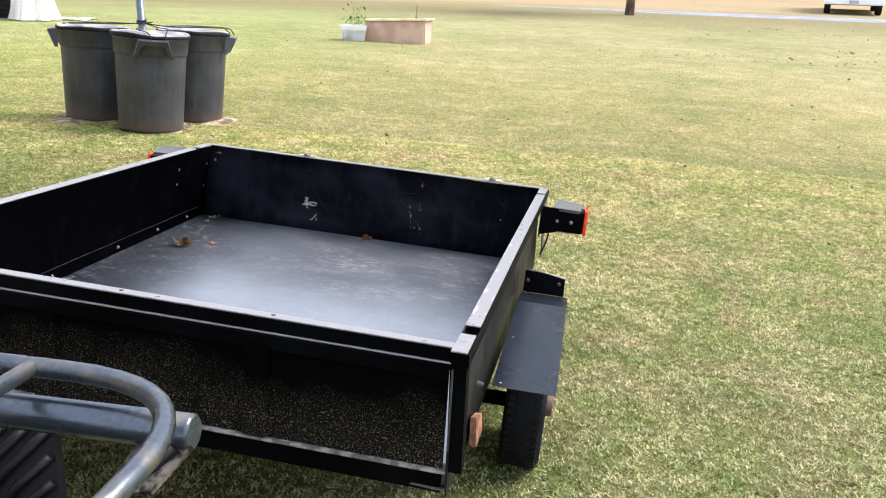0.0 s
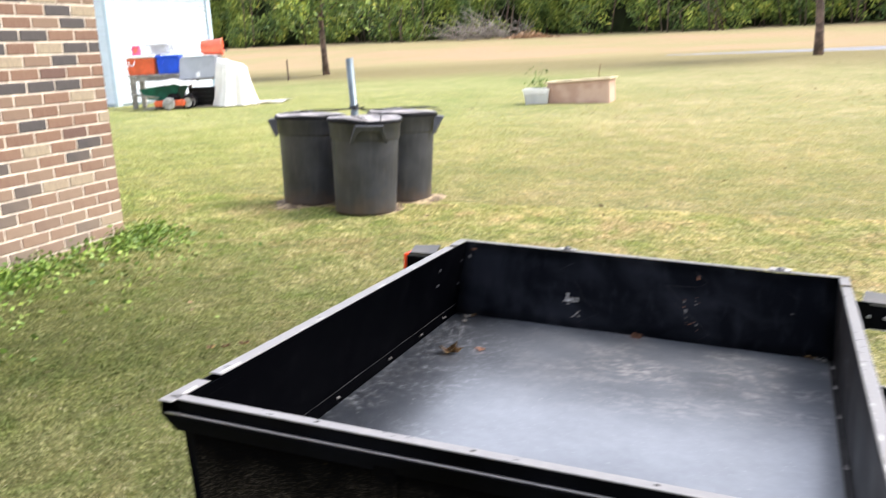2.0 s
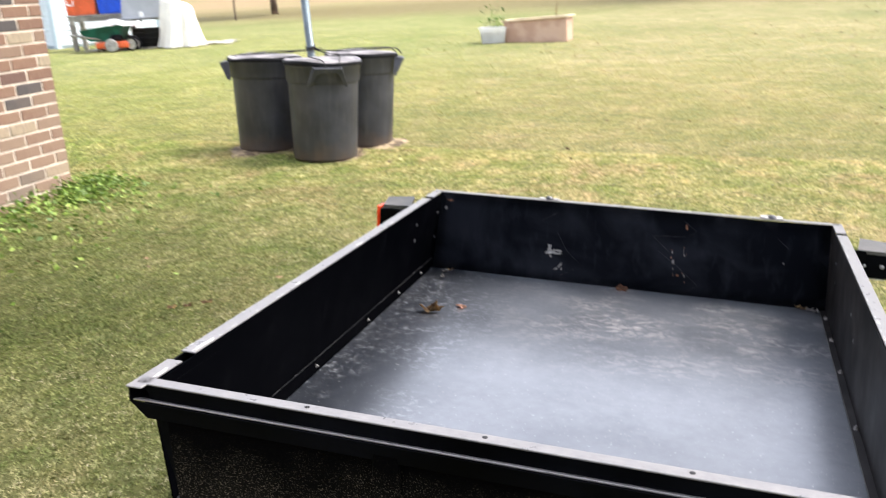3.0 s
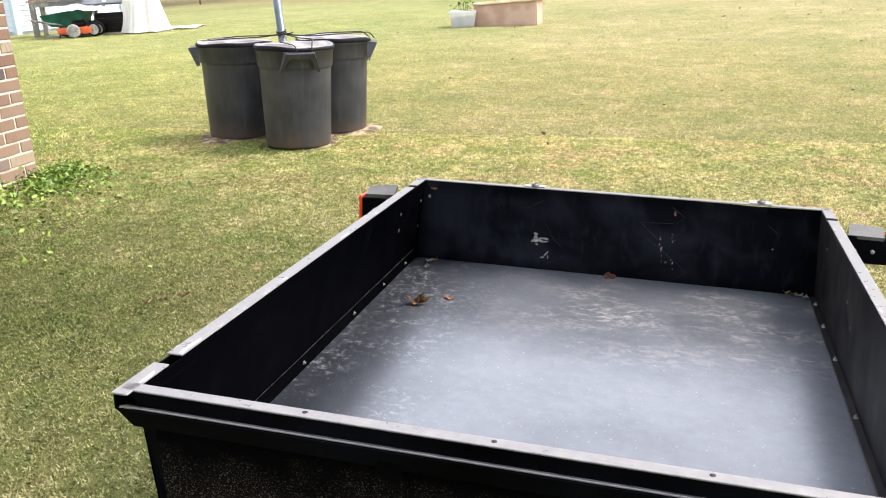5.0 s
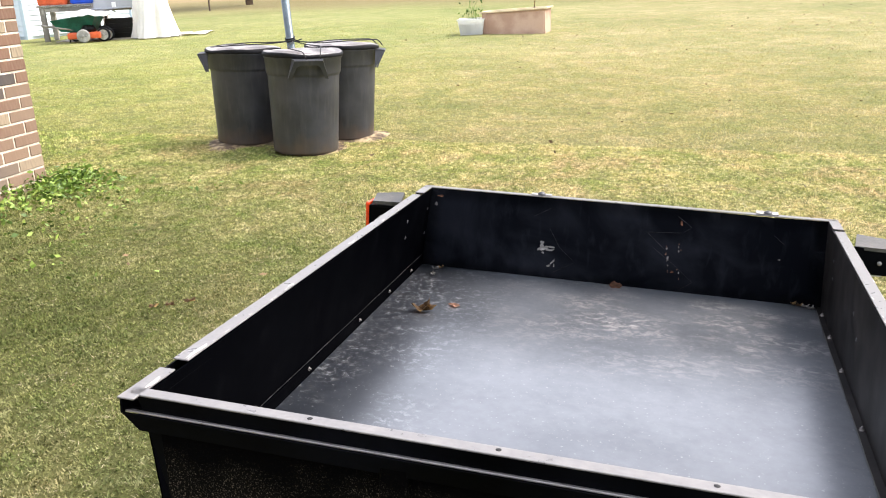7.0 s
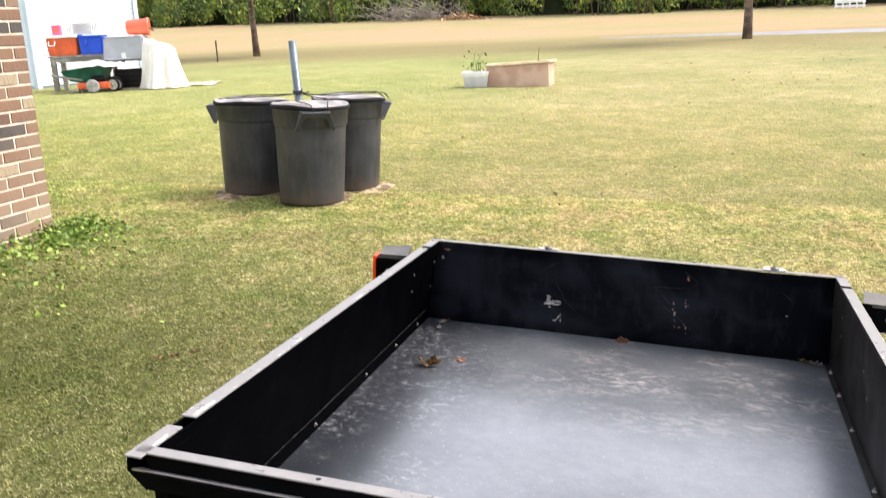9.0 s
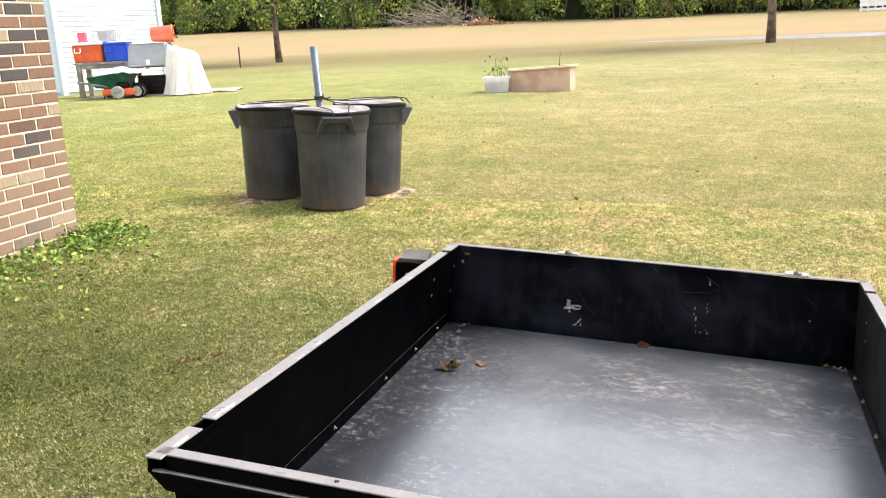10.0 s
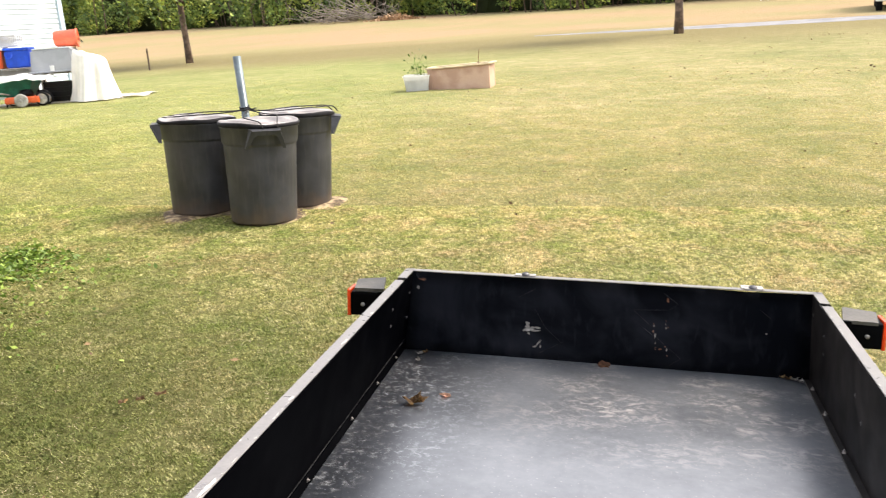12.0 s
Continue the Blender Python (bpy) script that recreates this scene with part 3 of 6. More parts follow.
# side sheets, standing on the inner line of the rim
for u in (0, 1):
    s = 1 if u == 0 else -1
    bm = bmesh.new()
    v0 = 0.012 if u else 0.065
    face = [inner(u, 0.01, 0), inner(u, 0.99, 0), inner(u, 0.99, -DEEP - 0.01), inner(u, v0, -DEEP - 0.01)]
    slab(bm, face if u == 0 else face[::-1], 0.003)
    bmesh.ops.recalc_face_normals(bm, faces=bm.faces)
    part("side_sheet", bm, M_wall_lit if u else M_wall, trailer)
    # turned-out rim in three lengths, with open slots between them
    for v0, v1 in ((-0.004, 0.0645 - 0.015 * u), (0.0875 - 0.01 * u, 0.908), (0.926, 1.0)):
        p = [rail(u, v0, 0.002), rail(u, v0, 0.002, RIM + 0.002), rail(u, v1, 0.002, RIM + 0.002), rail(u, v1, 0.002)]
        for q, v in ((p[0], v0), (p[1], v0), (p[2], v1), (p[3], v1)):
            q.y = rail(u, v).y
        part("side_rim", plate(p if u else p[::-1], 0.003, 0.0008), M_rim, trailer, "grey worn rim with paint rubbed off its edges")
    # folded outer lip below the rim
    p = [rail(u, 0.0, -0.001), rail(u, 1.0, -0.001), rail(u, 1.0, -0.024), rail(u, 0.0, -0.024)]
    part("rim_fold", plate(p, 0.003), M_black, trailer)
    p = [rail(u, 0.0, -0.022, 0.001), rail(u, 1.0, -0.022, 0.001), rail(u, 1.0, -0.022, RIM), rail(u, 0.0, -0.022, RIM)]
    part("rim_channel", plate(p, 0.002), M_black, trailer)
    p = [rail(u, v0, -0.004, 0.0042), rail(u, 0.99, -0.004, 0.0042), rail(u, 0.99, -0.208, -0.01), rail(u, v0, -0.208, -0.01)]
    for q, v in zip(p, (v0, 0.99, 0.99, v0)):
        q.y = rail(u, v).y
    part("outer_sheet", plate(p, 0.003), M_side, trailer, "dusty grey outer side sheet")
    # angle along the foot of the side, with bolts: upright leg on one side, flat leg on the other
    if u == 0:
        q = [inner(0, 0.08, -DEEP + 0.036, 0.004), inner(0, 0.98, -DEEP + 0.036, 0.004), inner(0, 0.98, -DEEP + 0.001, 0.004), inner(0, 0.08, -DEEP + 0.001, 0.004)]
        edges = ((-DEEP + 0.037, 0.0034, M_dim_edge), (-DEEP + 0.0025, 0.0048, M_side))
    else:
        q = [inner(1, 0.02, -DEEP + 0.005, 0.001), inner(1, 0.98, -DEEP + 0.005, 0.001), inner(1, 0.98, -DEEP + 0.004, 0.018), inner(1, 0.02, -DEEP + 0.004, 0.018)]
        edges = ((-DEEP + 0.02, 0.0012, M_dim_edge), (-DEEP + 0.0035, 0.0185, M_side))
    foot = part("foot_angle", plate(q, 0.003), M_wall if u == 0 else M_wall_lit, trailer)
    for z, proud, mat in edges:
        bm = bmesh.new()
        tube(bm, [inner(u, 0.08 + 0.056 * k, z + 0.0006 * math.sin(k * 1.9), proud) for k in range(17)], 0.0011, 5)
        part("angle_edge", bm, mat, foot, "rubbed grey edge of the angle")
    for v in ((0.2, 0.413, 0.616, 0.768, 0.9) if u == 0 else (0.28, 0.49, 0.68, 0.82, 0.93)):
        bm = bmesh.new()
        lathe(bm, [(0, 0.009), (0.0022, 0.009), (0.0026, 0.005), (0.0052, 0.0046), (0.0055, 0.001), (0.0065, 0)], 8)
        k = part("bolt", bm, M_zinc, foot, "dull zinc nut on its bolt end")
        if u == 0:
            k.matrix_local = Matrix.Translation(inner(0, v, -DEEP + 0.019, 0.003)) @ pose(0, 0, 0, 0, 90, 0)
        else:
            k.location = inner(1, v, -DEEP + 0.004, 0.009)
    for v, z in (((0.834, -0.051), (0.834, -0.101), (0.97, -0.06), (0.97, -0.14)) if u == 0 else ((0.876, -0.064), (0.872, -0.112), (0.65, -0.086), (0.61, -0.125), (0.97, -0.05))):
        k = part("bolt", bolt_mesh(0.0065, 0.004), M_guard_dark, trailer)
        k.matrix_local = Matrix.Translation(inner(u, v, z, 0.0005)) @ pose(0, 0, 0, 0, 90 * s, 0)
# tailgate sheet at the far end
a, b = rail(0, 1, 0.002, RIM), rail(1, 1, 0.002, RIM)
lo = Vector((0, 0, -DEEP - 0.01))
bm = bmesh.new()
segs = 24
wide = Vector((RIM - FOOT[0], 0, 0)), Vector((RIM - FOOT[1], 0, 0))
grid = [[(a - wide[0] * (j / 6)).lerp(b + wide[1] * (j / 6), i / segs) + lo * (j / 6) + Vector((0, 0.012 * math.sin(math.pi * j / 6) * math.exp(-((i / segs - 0.3) / 0.12) ** 2) - 0.008 * math.exp(-((i / segs - 0.85) / 0.07) ** 2) * (1 - j / 6), 0)) for i in range(segs + 1)] for j in range(7)]
vs = [[bm.verts.new(p) for p in row] for row in grid]
for j in range(6):
    for i in range(segs):
        f = bm.faces.new((vs[j][i], vs[j + 1][i], vs[j + 1][i + 1], vs[j][i + 1]))
        f.smooth = True
bmesh.ops.solidify(bm, geom=list(bm.faces), thickness=0.004)
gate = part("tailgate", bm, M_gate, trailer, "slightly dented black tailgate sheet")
part("tailgate_rim", plate([a + Vector((-0.02, 0, 0.003)), b + Vector((0.02, 0, 0.003)), b + Vector((0.02, 0.024, 0.003)), a + Vector((-0.02, 0.024, 0.003))], 0.003, 0.0008), M_rim, gate)
for fx in (0.3, 0.86, 0.02):
    c = a.lerp(b, fx)
    if fx > 0.1:
        bm = bmesh.new()
        box(bm, c.x - 0.032, c.x + 0.03, c.y + 0.004, c.y + (0.03 if fx < 0.5 else 0.045), 0.006, 0.0085, 0.001)
        k = part("latch_plate", bm, M_bare, gate, "pale metal latch plate")
        bm = bolt_mesh(0.012, 0.008)
        k2 = part("bolt", bm, M_guard_dark, k)
        k2.location = (c.x, c.y + 0.012, 0.0085)


def flake(points, size, seed, mat, parent, m, name="paint_chip", label="scraped patch of bare metal"):
    """A thin ragged patch where paint is gone, lying on the surface at m (local z out)."""
    rng = random.Random(seed)
    bm = bmesh.new()
    loop = []
    for k in range(points):
        a = 2 * math.pi * k / points
        r = rng.uniform(0.35, 1.0)
        loop.append(bm.verts.new((math.cos(a) * r * size[0], math.sin(a) * r * size[1], 0.0016)))
    f = bm.faces.new(loop)
    bmesh.ops.triangulate(bm, faces=[f])
    ob = part(name, bm, mat, parent, label)
    ob.matrix_local = m
    return ob


def gate_place(x, z):
    f = (x - a.x) / (b.x - a.x)
    bulge = 0.012 * math.sin(math.pi * -z / 0.263) * math.exp(-((f - 0.3) / 0.12) ** 2) - 0.008 * math.exp(-((f - 0.85) / 0.07) ** 2) * (1 + z / 0.263)
    return Matrix.Translation((x, a.lerp(b, f).y + bulge - 0.0045, z)) @ pose(0, 0, 0, 90, 0, 0)


for x, z, w, h, s, turn in ((0.388, -0.147, 0.009, 0.016, 1, 0), (0.386, -0.163, 0.017, 0.007, 2, 20), (0.39, -0.158, 0.012, 0.013, 3, 0), (0.404, -0.158, 0.007, 0.01, 4, -15), (0.416, -0.154, 0.017, 0.0042, 5, -6), (0.414, -0.163, 0.018, 0.0045, 6, 4), (0.392, -0.173, 0.006, 0.006, 7, 30), (0.425, -0.2, 0.004, 0.015, 8, -40), (0.413, -0.213, 0.011, 0.004, 9, 25), (0.43, -0.21, 0.003, 0.006, 10, 0)):
    flake(17, (w, h), s, M_bare, gate, gate_place(x, z) @ pose(0, 0, 0.0002 * s, 0, 0, turn))
for x, z, w, h, s in ((0.06, -0.02, 0.02, 0.006, 7), (0.77, -0.15, 0.004, 0.012, 8), (0.786, -0.19, 0.007, 0.005, 9), (0.765, -0.12, 0.003, 0.006, 10), (0.045, -0.047, 0.007, 0.008, 11), (1.08, -0.12, 0.006, 0.003, 12), (0.8, -0.04, 0.006, 0.01, 13)):
    flake(9, (w, h), s, M_rust if s in (7, 9, 13) else M_rim, gate, gate_place(x, z), "scratch", "small rust-tinged scratch")

for pts in (((0.411, -0.097), (0.443, -0.152), (0.494, -0.195), (0.429, -0.232)), ((0.36, -0.06), (0.411, -0.03)), ((0.702, -0.075), (0.799, -0.069)), ((0.705, -0.077), (0.76, -0.125)), ((0.723, -0.12), (0.785, -0.165), (0.847, -0.217), (0.805, -0.248)), ((0.789, -0.019), (0.83, -0.05), (0.81, -0.065)), ((1.06, -0.05), (1.09, -0.075))):
    bm = bmesh.new()
    flat = [gate_place(x, z).translation + Vector((0, -0.0012, 0)) for x, z in pts]
    tube(bm, flat, 0.0008, 4)
    part("scratch", bm, M_scratch, gate, "faint grey rub line")

for u, v, ln, seed in ((0, 0.1, 0.05, 71), (0, 0.02, 0.03, 72), (0, 0.33, 0.02, 73), (0, 0.55, 0.025, 74), (0, 0.7, 0.012, 75), (1, 0.12, 0.03, 76), (1, 0.2, 0.02, 77), (1, 0.45, 0.015, 78), (1, 0.3, 0.01, 79)):
    p = rail(u, v, 0.0041, RIM - 0.0025)
    d = rail(u, 1) - rail(u, 0)
    flake(13, (ln, 0.0048), seed, M_chalk, trailer, Matrix.Translation(p) @ pose(0, 0, 0, 0, 0, math.degrees(math.atan2(d.y, d.x))), "worn_edge", "whitish worn paint edge")

rng = random.Random(31)
for k in range(14):
    x, z = (0.767 if k % 2 else 0.803) + rng.uniform(-0.005, 0.006), -0.1 - 0.11 * rng.random()
    flake(6, (rng.uniform(0.0012, 0.003), rng.uniform(0.002, 0.006)), 200 + k, M_pinkleaf if k % 3 else M_bare, gate, gate_place(x, z), "drip", "pinkish dried drip")
for k in range(70):
    u, v, within = k % 2, rng.random() ** 1.6, rng.random() < 0.65
    if v < 0.08:
        continue
    p = rail(u, v, 0.0041, RIM - 0.0008 if within else 0.0025)
    d = rail(u, 1) - rail(u, 0)
    flake(7, (rng.uniform(0.003, 0.016), rng.uniform(0.0012, 0.0026)), 300 + k, M_chalk, trailer, Matrix.Translation(p) @ pose(0, 0, 0, 0, 0, math.degrees(math.atan2(d.y, d.x))), "worn_edge", "whitish worn paint edge")

# front panel: capping strip, shadow gap, lower lip, recessed sheet with stiffeners
def front(u, y, z):
    p = rail(u, 0)
    return Vector((p.x, p.y + y, z))


part("front_rim", plate([front(0.004, 0.009, 0.005), front(0.978, 0.009, 0.005), front(0.978, 0.032, 0.005), front(0.004, 0.032, 0.005)], 0.003, 0.0008), M_rim, trailer, "grey worn front rim strip with bolt holes")
for u in (0.25, 0.48, 0.715):
    k = part("hole", bolt_mesh(0.004, 0.001), M_cord, trailer)
    k.location = front(u, 0.022, 0.005)
part("front_fold", plate([front(0.016, 0.016, 0.001), front(0.98, 0.016, 0.001), front(0.98, 0.016, -0.03), front(0.03, 0.016, -0.03)], 0.004), M_black, trailer)
part("front_lip", plate([front(-0.002, 0.005, -0.02), front(0.978, 0.005, -0.02), front(0.978, 0.014, -0.0215), front(-0.002, 0.014, -0.0215)], 0.003, 0.0008), M_rim, trailer)
part("front_lip_face", plate([front(0.0, 0.0046, -0.0235), front(0.978, 0.0046, -0.0235), front(0.975, 0.009, -0.05), front(0.022, 0.009, -0.05)], 0.003), M_black, trailer)
part("front_sheet", plate([front(0.045, 0.02, -0.026), front(0.975, 0.02, -0.026), front(0.98, 0.03, -0.221), front(0.055, 0.03, -0.221)], 0.004), M_mud, trailer, "black front sheet speckled with dried mud")
part("corner_post", plate([front(0.976, 0.034, -0.003), front(1.0, 0.034, -0.003), front(1.008, 0.056, -0.217), front(0.986, 0.056, -0.217)], 0.03), M_black, trailer)
# the other corner is a gusset that flares out in a curve under the lip
curve = [(0.0, -0.0235), (0.011, -0.031), (0.0195, -0.042), (0.0255, -0.056), (0.032, -0.083), (0.038, -0.112), (0.0445, -0.14), (0.05, -0.168), (0.056, -0.228)]
part("corner_gusset", plate([front(x, 0.018 - z * 0.05, z) for x, z in curve] + [front(0.075, 0.03, -0.228), front(0.07, 0.019, -0.0235)], 0.012), M_black, trailer, "curved black corner gusset")
part("post_edge", plate([front(0.98, 0.012, -0.03), front(0.9825, 0.012, -0.03), front(0.988, 0.034, -0.228), front(0.985, 0.034, -0.228)], 0.01), M_side, trailer)
for u in (0.36, 0.697):
    part("stiffener", plate([front(u - 0.018, 0.016, -0.03), front(u + 0.018, 0.016, -0.03), front(u + 0.018, 0.024, -0.214), front(u - 0.018, 0.024, -0.214)], 0.012, 0.003), M_mud, trailer)
# added black strip: hides the bed's edge where shaded ground would show
part("front_sill", plate([front(0.055, 0.031, -0.223), front(0.98, 0.031, -0.223), front(0.98, 0.034, -0.262), front(0.055, 0.034, -0.262)], 0.004), M_black, trailer)
part("foot_rail", plate([front(0.058, 0.015, -0.216), front(0.985, 0.015, -0.216), front(0.985, 0.05, -0.218), front(0.058, 0.05, -0.218)], 0.005, 0.001), M_foot, trailer, "foot rail caked with pale dust")
k = part("bolt", bolt_mesh(0.006, 0.012), M_hub, trailer)
k.matrix_local = Matrix.Translation((1.198, 0.1, -0.1)) @ pose(0, 0, 0, 0, 90, 0)

# under-frame and axle
for sx in (0.25, 0.95):
    bm = bmesh.new()
    box(bm, sx - 0.025, sx + 0.025, 0.25, 1.56, -DEEP - 0.06, -DEEP - 0.005, 0.004)
    part("frame_rail", bm, M_black, trailer)
bm = bmesh.new()
tube(bm, [(-0.05, 0.66, -0.36), (1.25, 0.66, -0.36)], 0.018)
part("axle", bm, M_black, trailer)
for sx in (0.25, 0.95):
    bm = bmesh.new()
    box(bm, sx - 0.02, sx + 0.02, 0.6, 0.76, -0.345, -DEEP - 0.058, 0.004)
    part("axle_hanger", bm, M_black, trailer)
bm = bmesh.new()
slab(bm, [(1.186, 0.19, -0.205), (1.186, 0.29, -0.24), (1.19, 0.3, -0.28), (1.19, 0.21, -0.275), (1.19, 0.18, -0.255)], 0.012)
bmesh.ops.recalc_face_normals(bm, faces=bm.faces)
part("bracket", bm, M_rust, trailer, "orange rusty steel bracket")


def wheel_at(x, out):
    w = new("wheel")
    w.parent = trailer
    w.matrix_local = Matrix.Translation((x, 0.66, -0.36)) @ pose(0, 0, 0, 0, 90 * out, 0)
    bm = bmesh.new()
    lathe(bm, [(0.09, -0.036), (0.11, -0.045), (0.134, -0.047), (0.144, -0.04), (0.149, -0.02), (0.15, 0.0), (0.149, 0.02), (0.144, 0.04), (0.134, 0.047), (0.11, 0.045), (0.09, 0.036)], 56)
    for k in range(56):
        for j, z in enumerate((-0.03, -0.01, 0.01, 0.03)):
            r, ang = 0.149, 2 * math.pi * (k + (0.5 if j % 2 else 0)) / 56
            bmesh.ops.create_cube(bm, size=1.0, matrix=Matrix.Rotation(ang, 4, "Z") @ pose(r, 0, z, 18 if j % 2 else -18) @ Matrix.Diagonal((0.005, 0.011, 0.015, 1)))
    part("tyre", bm, M_tyre, w, "black treaded rubber tyre")
    bm = bmesh.new()
    lathe(bm, [(0.09, -0.036), (0.085, -0.02), (0.08, 0.0), (0.05, 0.012), (0.03, 0.03), (0.022, 0.06), (0, 0.062)], 32)
    part("rim", bm, M_hub, w, "rust-brown wheel rim and hub")
    return w


wheel_at(1.275, 1)
wheel_at(-0.065, -1)


def fender_at(x0, s):
    """A flat mudguard folded down at the front and closed by an upright flap at the back."""
    prof = [(0.335, -0.1972), (0.36, -0.1965), (0.9, -0.183), (1.05, -0.2)]
    f = new("fender")
    f.parent = trailer
    bm = bmesh.new()
    rows = [[bm.verts.new((x0 + s * w, y, z)) for w in (0.02, 0.05, 0.1, 0.15)] for y, z in prof]
    for p, q in zip(rows, rows[1:]):
        for i in range(3):
            bm.faces.new((p[i], p[i + 1], q[i + 1], q[i]))
    bmesh.ops.solidify(bm, geom=list(bm.faces), thickness=0.003)
    part("guard_sheet", bm, M_guard, f, "satin black fender sheet")
    bm = bmesh.new()
    slab(bm, [(x0 + s * 0.024, 1.052, -0.2), (x0 + s * 0.138, 1.052, -0.2), (x0 + s * 0.136, 1.06, -0.15), (x0 + s * 0.07, 1.062, -0.14), (x0 + s * 0.024, 1.06, -0.138)], 0.004)
    bmesh.ops.recalc_face_normals(bm, faces=bm.faces)
    flap = part("rear_flap", bm, M_black, f, "upright black flap with a scraped edge")
    bm = bmesh.new()
    tube(bm, [(x0 + s * 0.024, 1.06, -0.1375), (x0 + s * 0.07, 1.062, -0.1395), (x0 + s * 0.136, 1.06, -0.1495)], 0.0025, 6)
    part("flap_edge", bm, M_bare, flap)
    for dx in (0.034, 0.12):
        k = part("bolt", bolt_mesh(0.006, 0.004), M_hub, flap)
        k.matrix_local = Matrix.Translation((x0 + s * dx, 1.049, -0.165)) @ pose(0, 0, 0, 90, 0, 0)
    for y, z in ((0.352, -0.195), (0.62, -0.188)):
        k = part("bolt", bolt_mesh(0.003, 0.002), M_rim, f)
        k.location = (x0 + s * 0.035, y, z)


M_guard = material("satin_black_fender", (0.008, 0.013, 0.024), 0.27, 0, 0.15, 3, 0.01, 60, (0.014, 0.021, 0.034), fine=0.02, spec=0.55)
fender_at(1.188, 1)
fender_at(0.027, -1)


def tail_light(x0, s):
    t = new("tail_light")
    t.parent = trailer
    bm = bmesh.new()
    slab(bm, [(x0 - s * 0.004, 1.45, -0.026), (x0, 1.462, -0.028), (x0 + s * 0.05, 1.47, -0.032), (x0 + s * 0.05, 1.47, -0.108), (x0, 1.462, -0.12), (x0 - s * 0.004, 1.45, -0.13)], 0.005)
    bmesh.ops.recalc_face_normals(bm, faces=bm.faces)
    part("bracket", bm, M_black, t)
    bm = bmesh.new()
    box(bm, min(x0 + s * 0.045, x0 + s * 0.135), max(x0 + s * 0.045, x0 + s * 0.135), 1.472, 1.545, -0.108, -0.036, 0.005)
    body = part("housing", bm, M_black, t)
    bm = bmesh.new()
    slab(bm, [(x0 + s * 0.03, 1.47, -0.03), (x0 + s * 0.12, 1.47, -0.032), (x0 + s * 0.128, 1.535, -0.02), (x0 + s * 0.045, 1.555, -0.016)], 0.01)
    bmesh.ops.recalc_face_normals(bm, faces=bm.faces)
    part("hood", bm, M_side, t, "dusty grey housing top")
    bm = bmesh.new()
    box(bm, min(x0 + s * 0.135, x0 + s * 0.146), max(x0 + s * 0.135, x0 + s * 0.146), 1.475, 1.548, -0.112, -0.03, 0.004)
    part("lens", bm, M_red, t, "bright red-orange lens")
    bm = bmesh.new()
    box(bm, min(x0 + s * 0.05, x0 + s * 0.11), max(x0 + s * 0.05, x0 + s * 0.11), 1.485, 1.53, -0.114, -0.107, 0.002)
    part("number_lens", bm, M_clear, t, "clear white lower lens")
    for dx in (0.05, 0.095):
        k = part("bolt", bolt_mesh(0.006, 0.006), M_bare, t)
        k.matrix_local = Matrix.Translation((x0 + s * dx, 1.469, -0.072)) @ pose(0, 0, 0, 90, 0, 0)
    bm = bmesh.new()
    tube(bm, bend([(x0 + s * 0.03, 1.48, -0.11), (x0 + s * 0.024, 1.475, -0.15), (x0 + s * 0.01, 1.47, -0.19)], 0.02), 0.003, 6)
    part("wire", bm, M_cord, t)


tail_light(1.222, 1)
tail_light(0.002, -1)


# ---- what lies in the bed ----
M_russet = material("russet_dead_leaf", (0.16, 0.07, 0.035), 0.8, 0, 0.3, 30, 0.2, 90)

def dry_leaf(name, label, m, size, curl, mat, seed, notch=0.72):
    rng = random.Random(seed)
    bm = bmesh.new()
    lobes = 14
    c = bm.verts.new((0, 0, 0.0))
    ring = []
    for k in range(lobes):
        ang = 2 * math.pi * k / lobes
        r = size * (1.0 if k % 2 == 0 else notch) * rng.uniform(0.65 + 0.6 * (notch - 0.72), 1.05)
        ring.append(bm.verts.new((math.cos(ang) * r, math.sin(ang) * r * 0.7, max(0, curl * (math.sin(ang * 1.5 + seed) ** 2) * r + rng.uniform(0, 0.003)))))
    for k in range(lobes):
        bm.faces.new((c, ring[k], ring[(k + 1) % lobes]))
    bmesh.ops.solidify(bm, geom=list(bm.faces), thickness=0.0008)
    ob = tagged(mesh(name, bm, mat), label, "leaf", "leaves in the trailer bed")
    ob.matrix_world = TRAILER @ m
    return ob


dry_leaf("dead_leaf", "curled tan dead leaf on the trailer bed", pose(0.135, 1.175, -DEEP + 0.003, 0, 0, 20), 0.036, 0.9, M_litter, 3)
dry_leaf("dead_leaf", "curled tan dead leaf on the trailer bed", pose(0.145, 1.18, -DEEP + 0.014, 55, 20, 60), 0.028, 0.9, M_litter, 8)
dry_leaf("dead_leaf", "small flat pinkish dead leaf on the bed", pose(0.206, 1.25, -DEEP + 0.002, 0, 0, -30), 0.02, 0.1, M_pinkleaf, 4, 0.95)
dry_leaf("dead_leaf", "rust-brown dead leaf against the tailgate", pose(0.625, 1.585, -DEEP + 0.003, 50, 0, 4), 0.021, 0.3, M_russet, 5, 0.95)
for k, (x, y) in enumerate(((1.165, 1.575), (1.15, 1.58), (1.18, 1.56), (1.135, 1.585), (0.06, 1.56), (0.075, 1.58), (0.07, 1.5))):
    dry_leaf("leaf_crumb", "pale crumb of dead leaf in a bed corner", pose(x, y, -DEEP + 0.005, 0, 0, k * 50), 0.014, 0.7, M_litter if k % 2 else M_bare, 20 + k)
rng = random.Random(11)
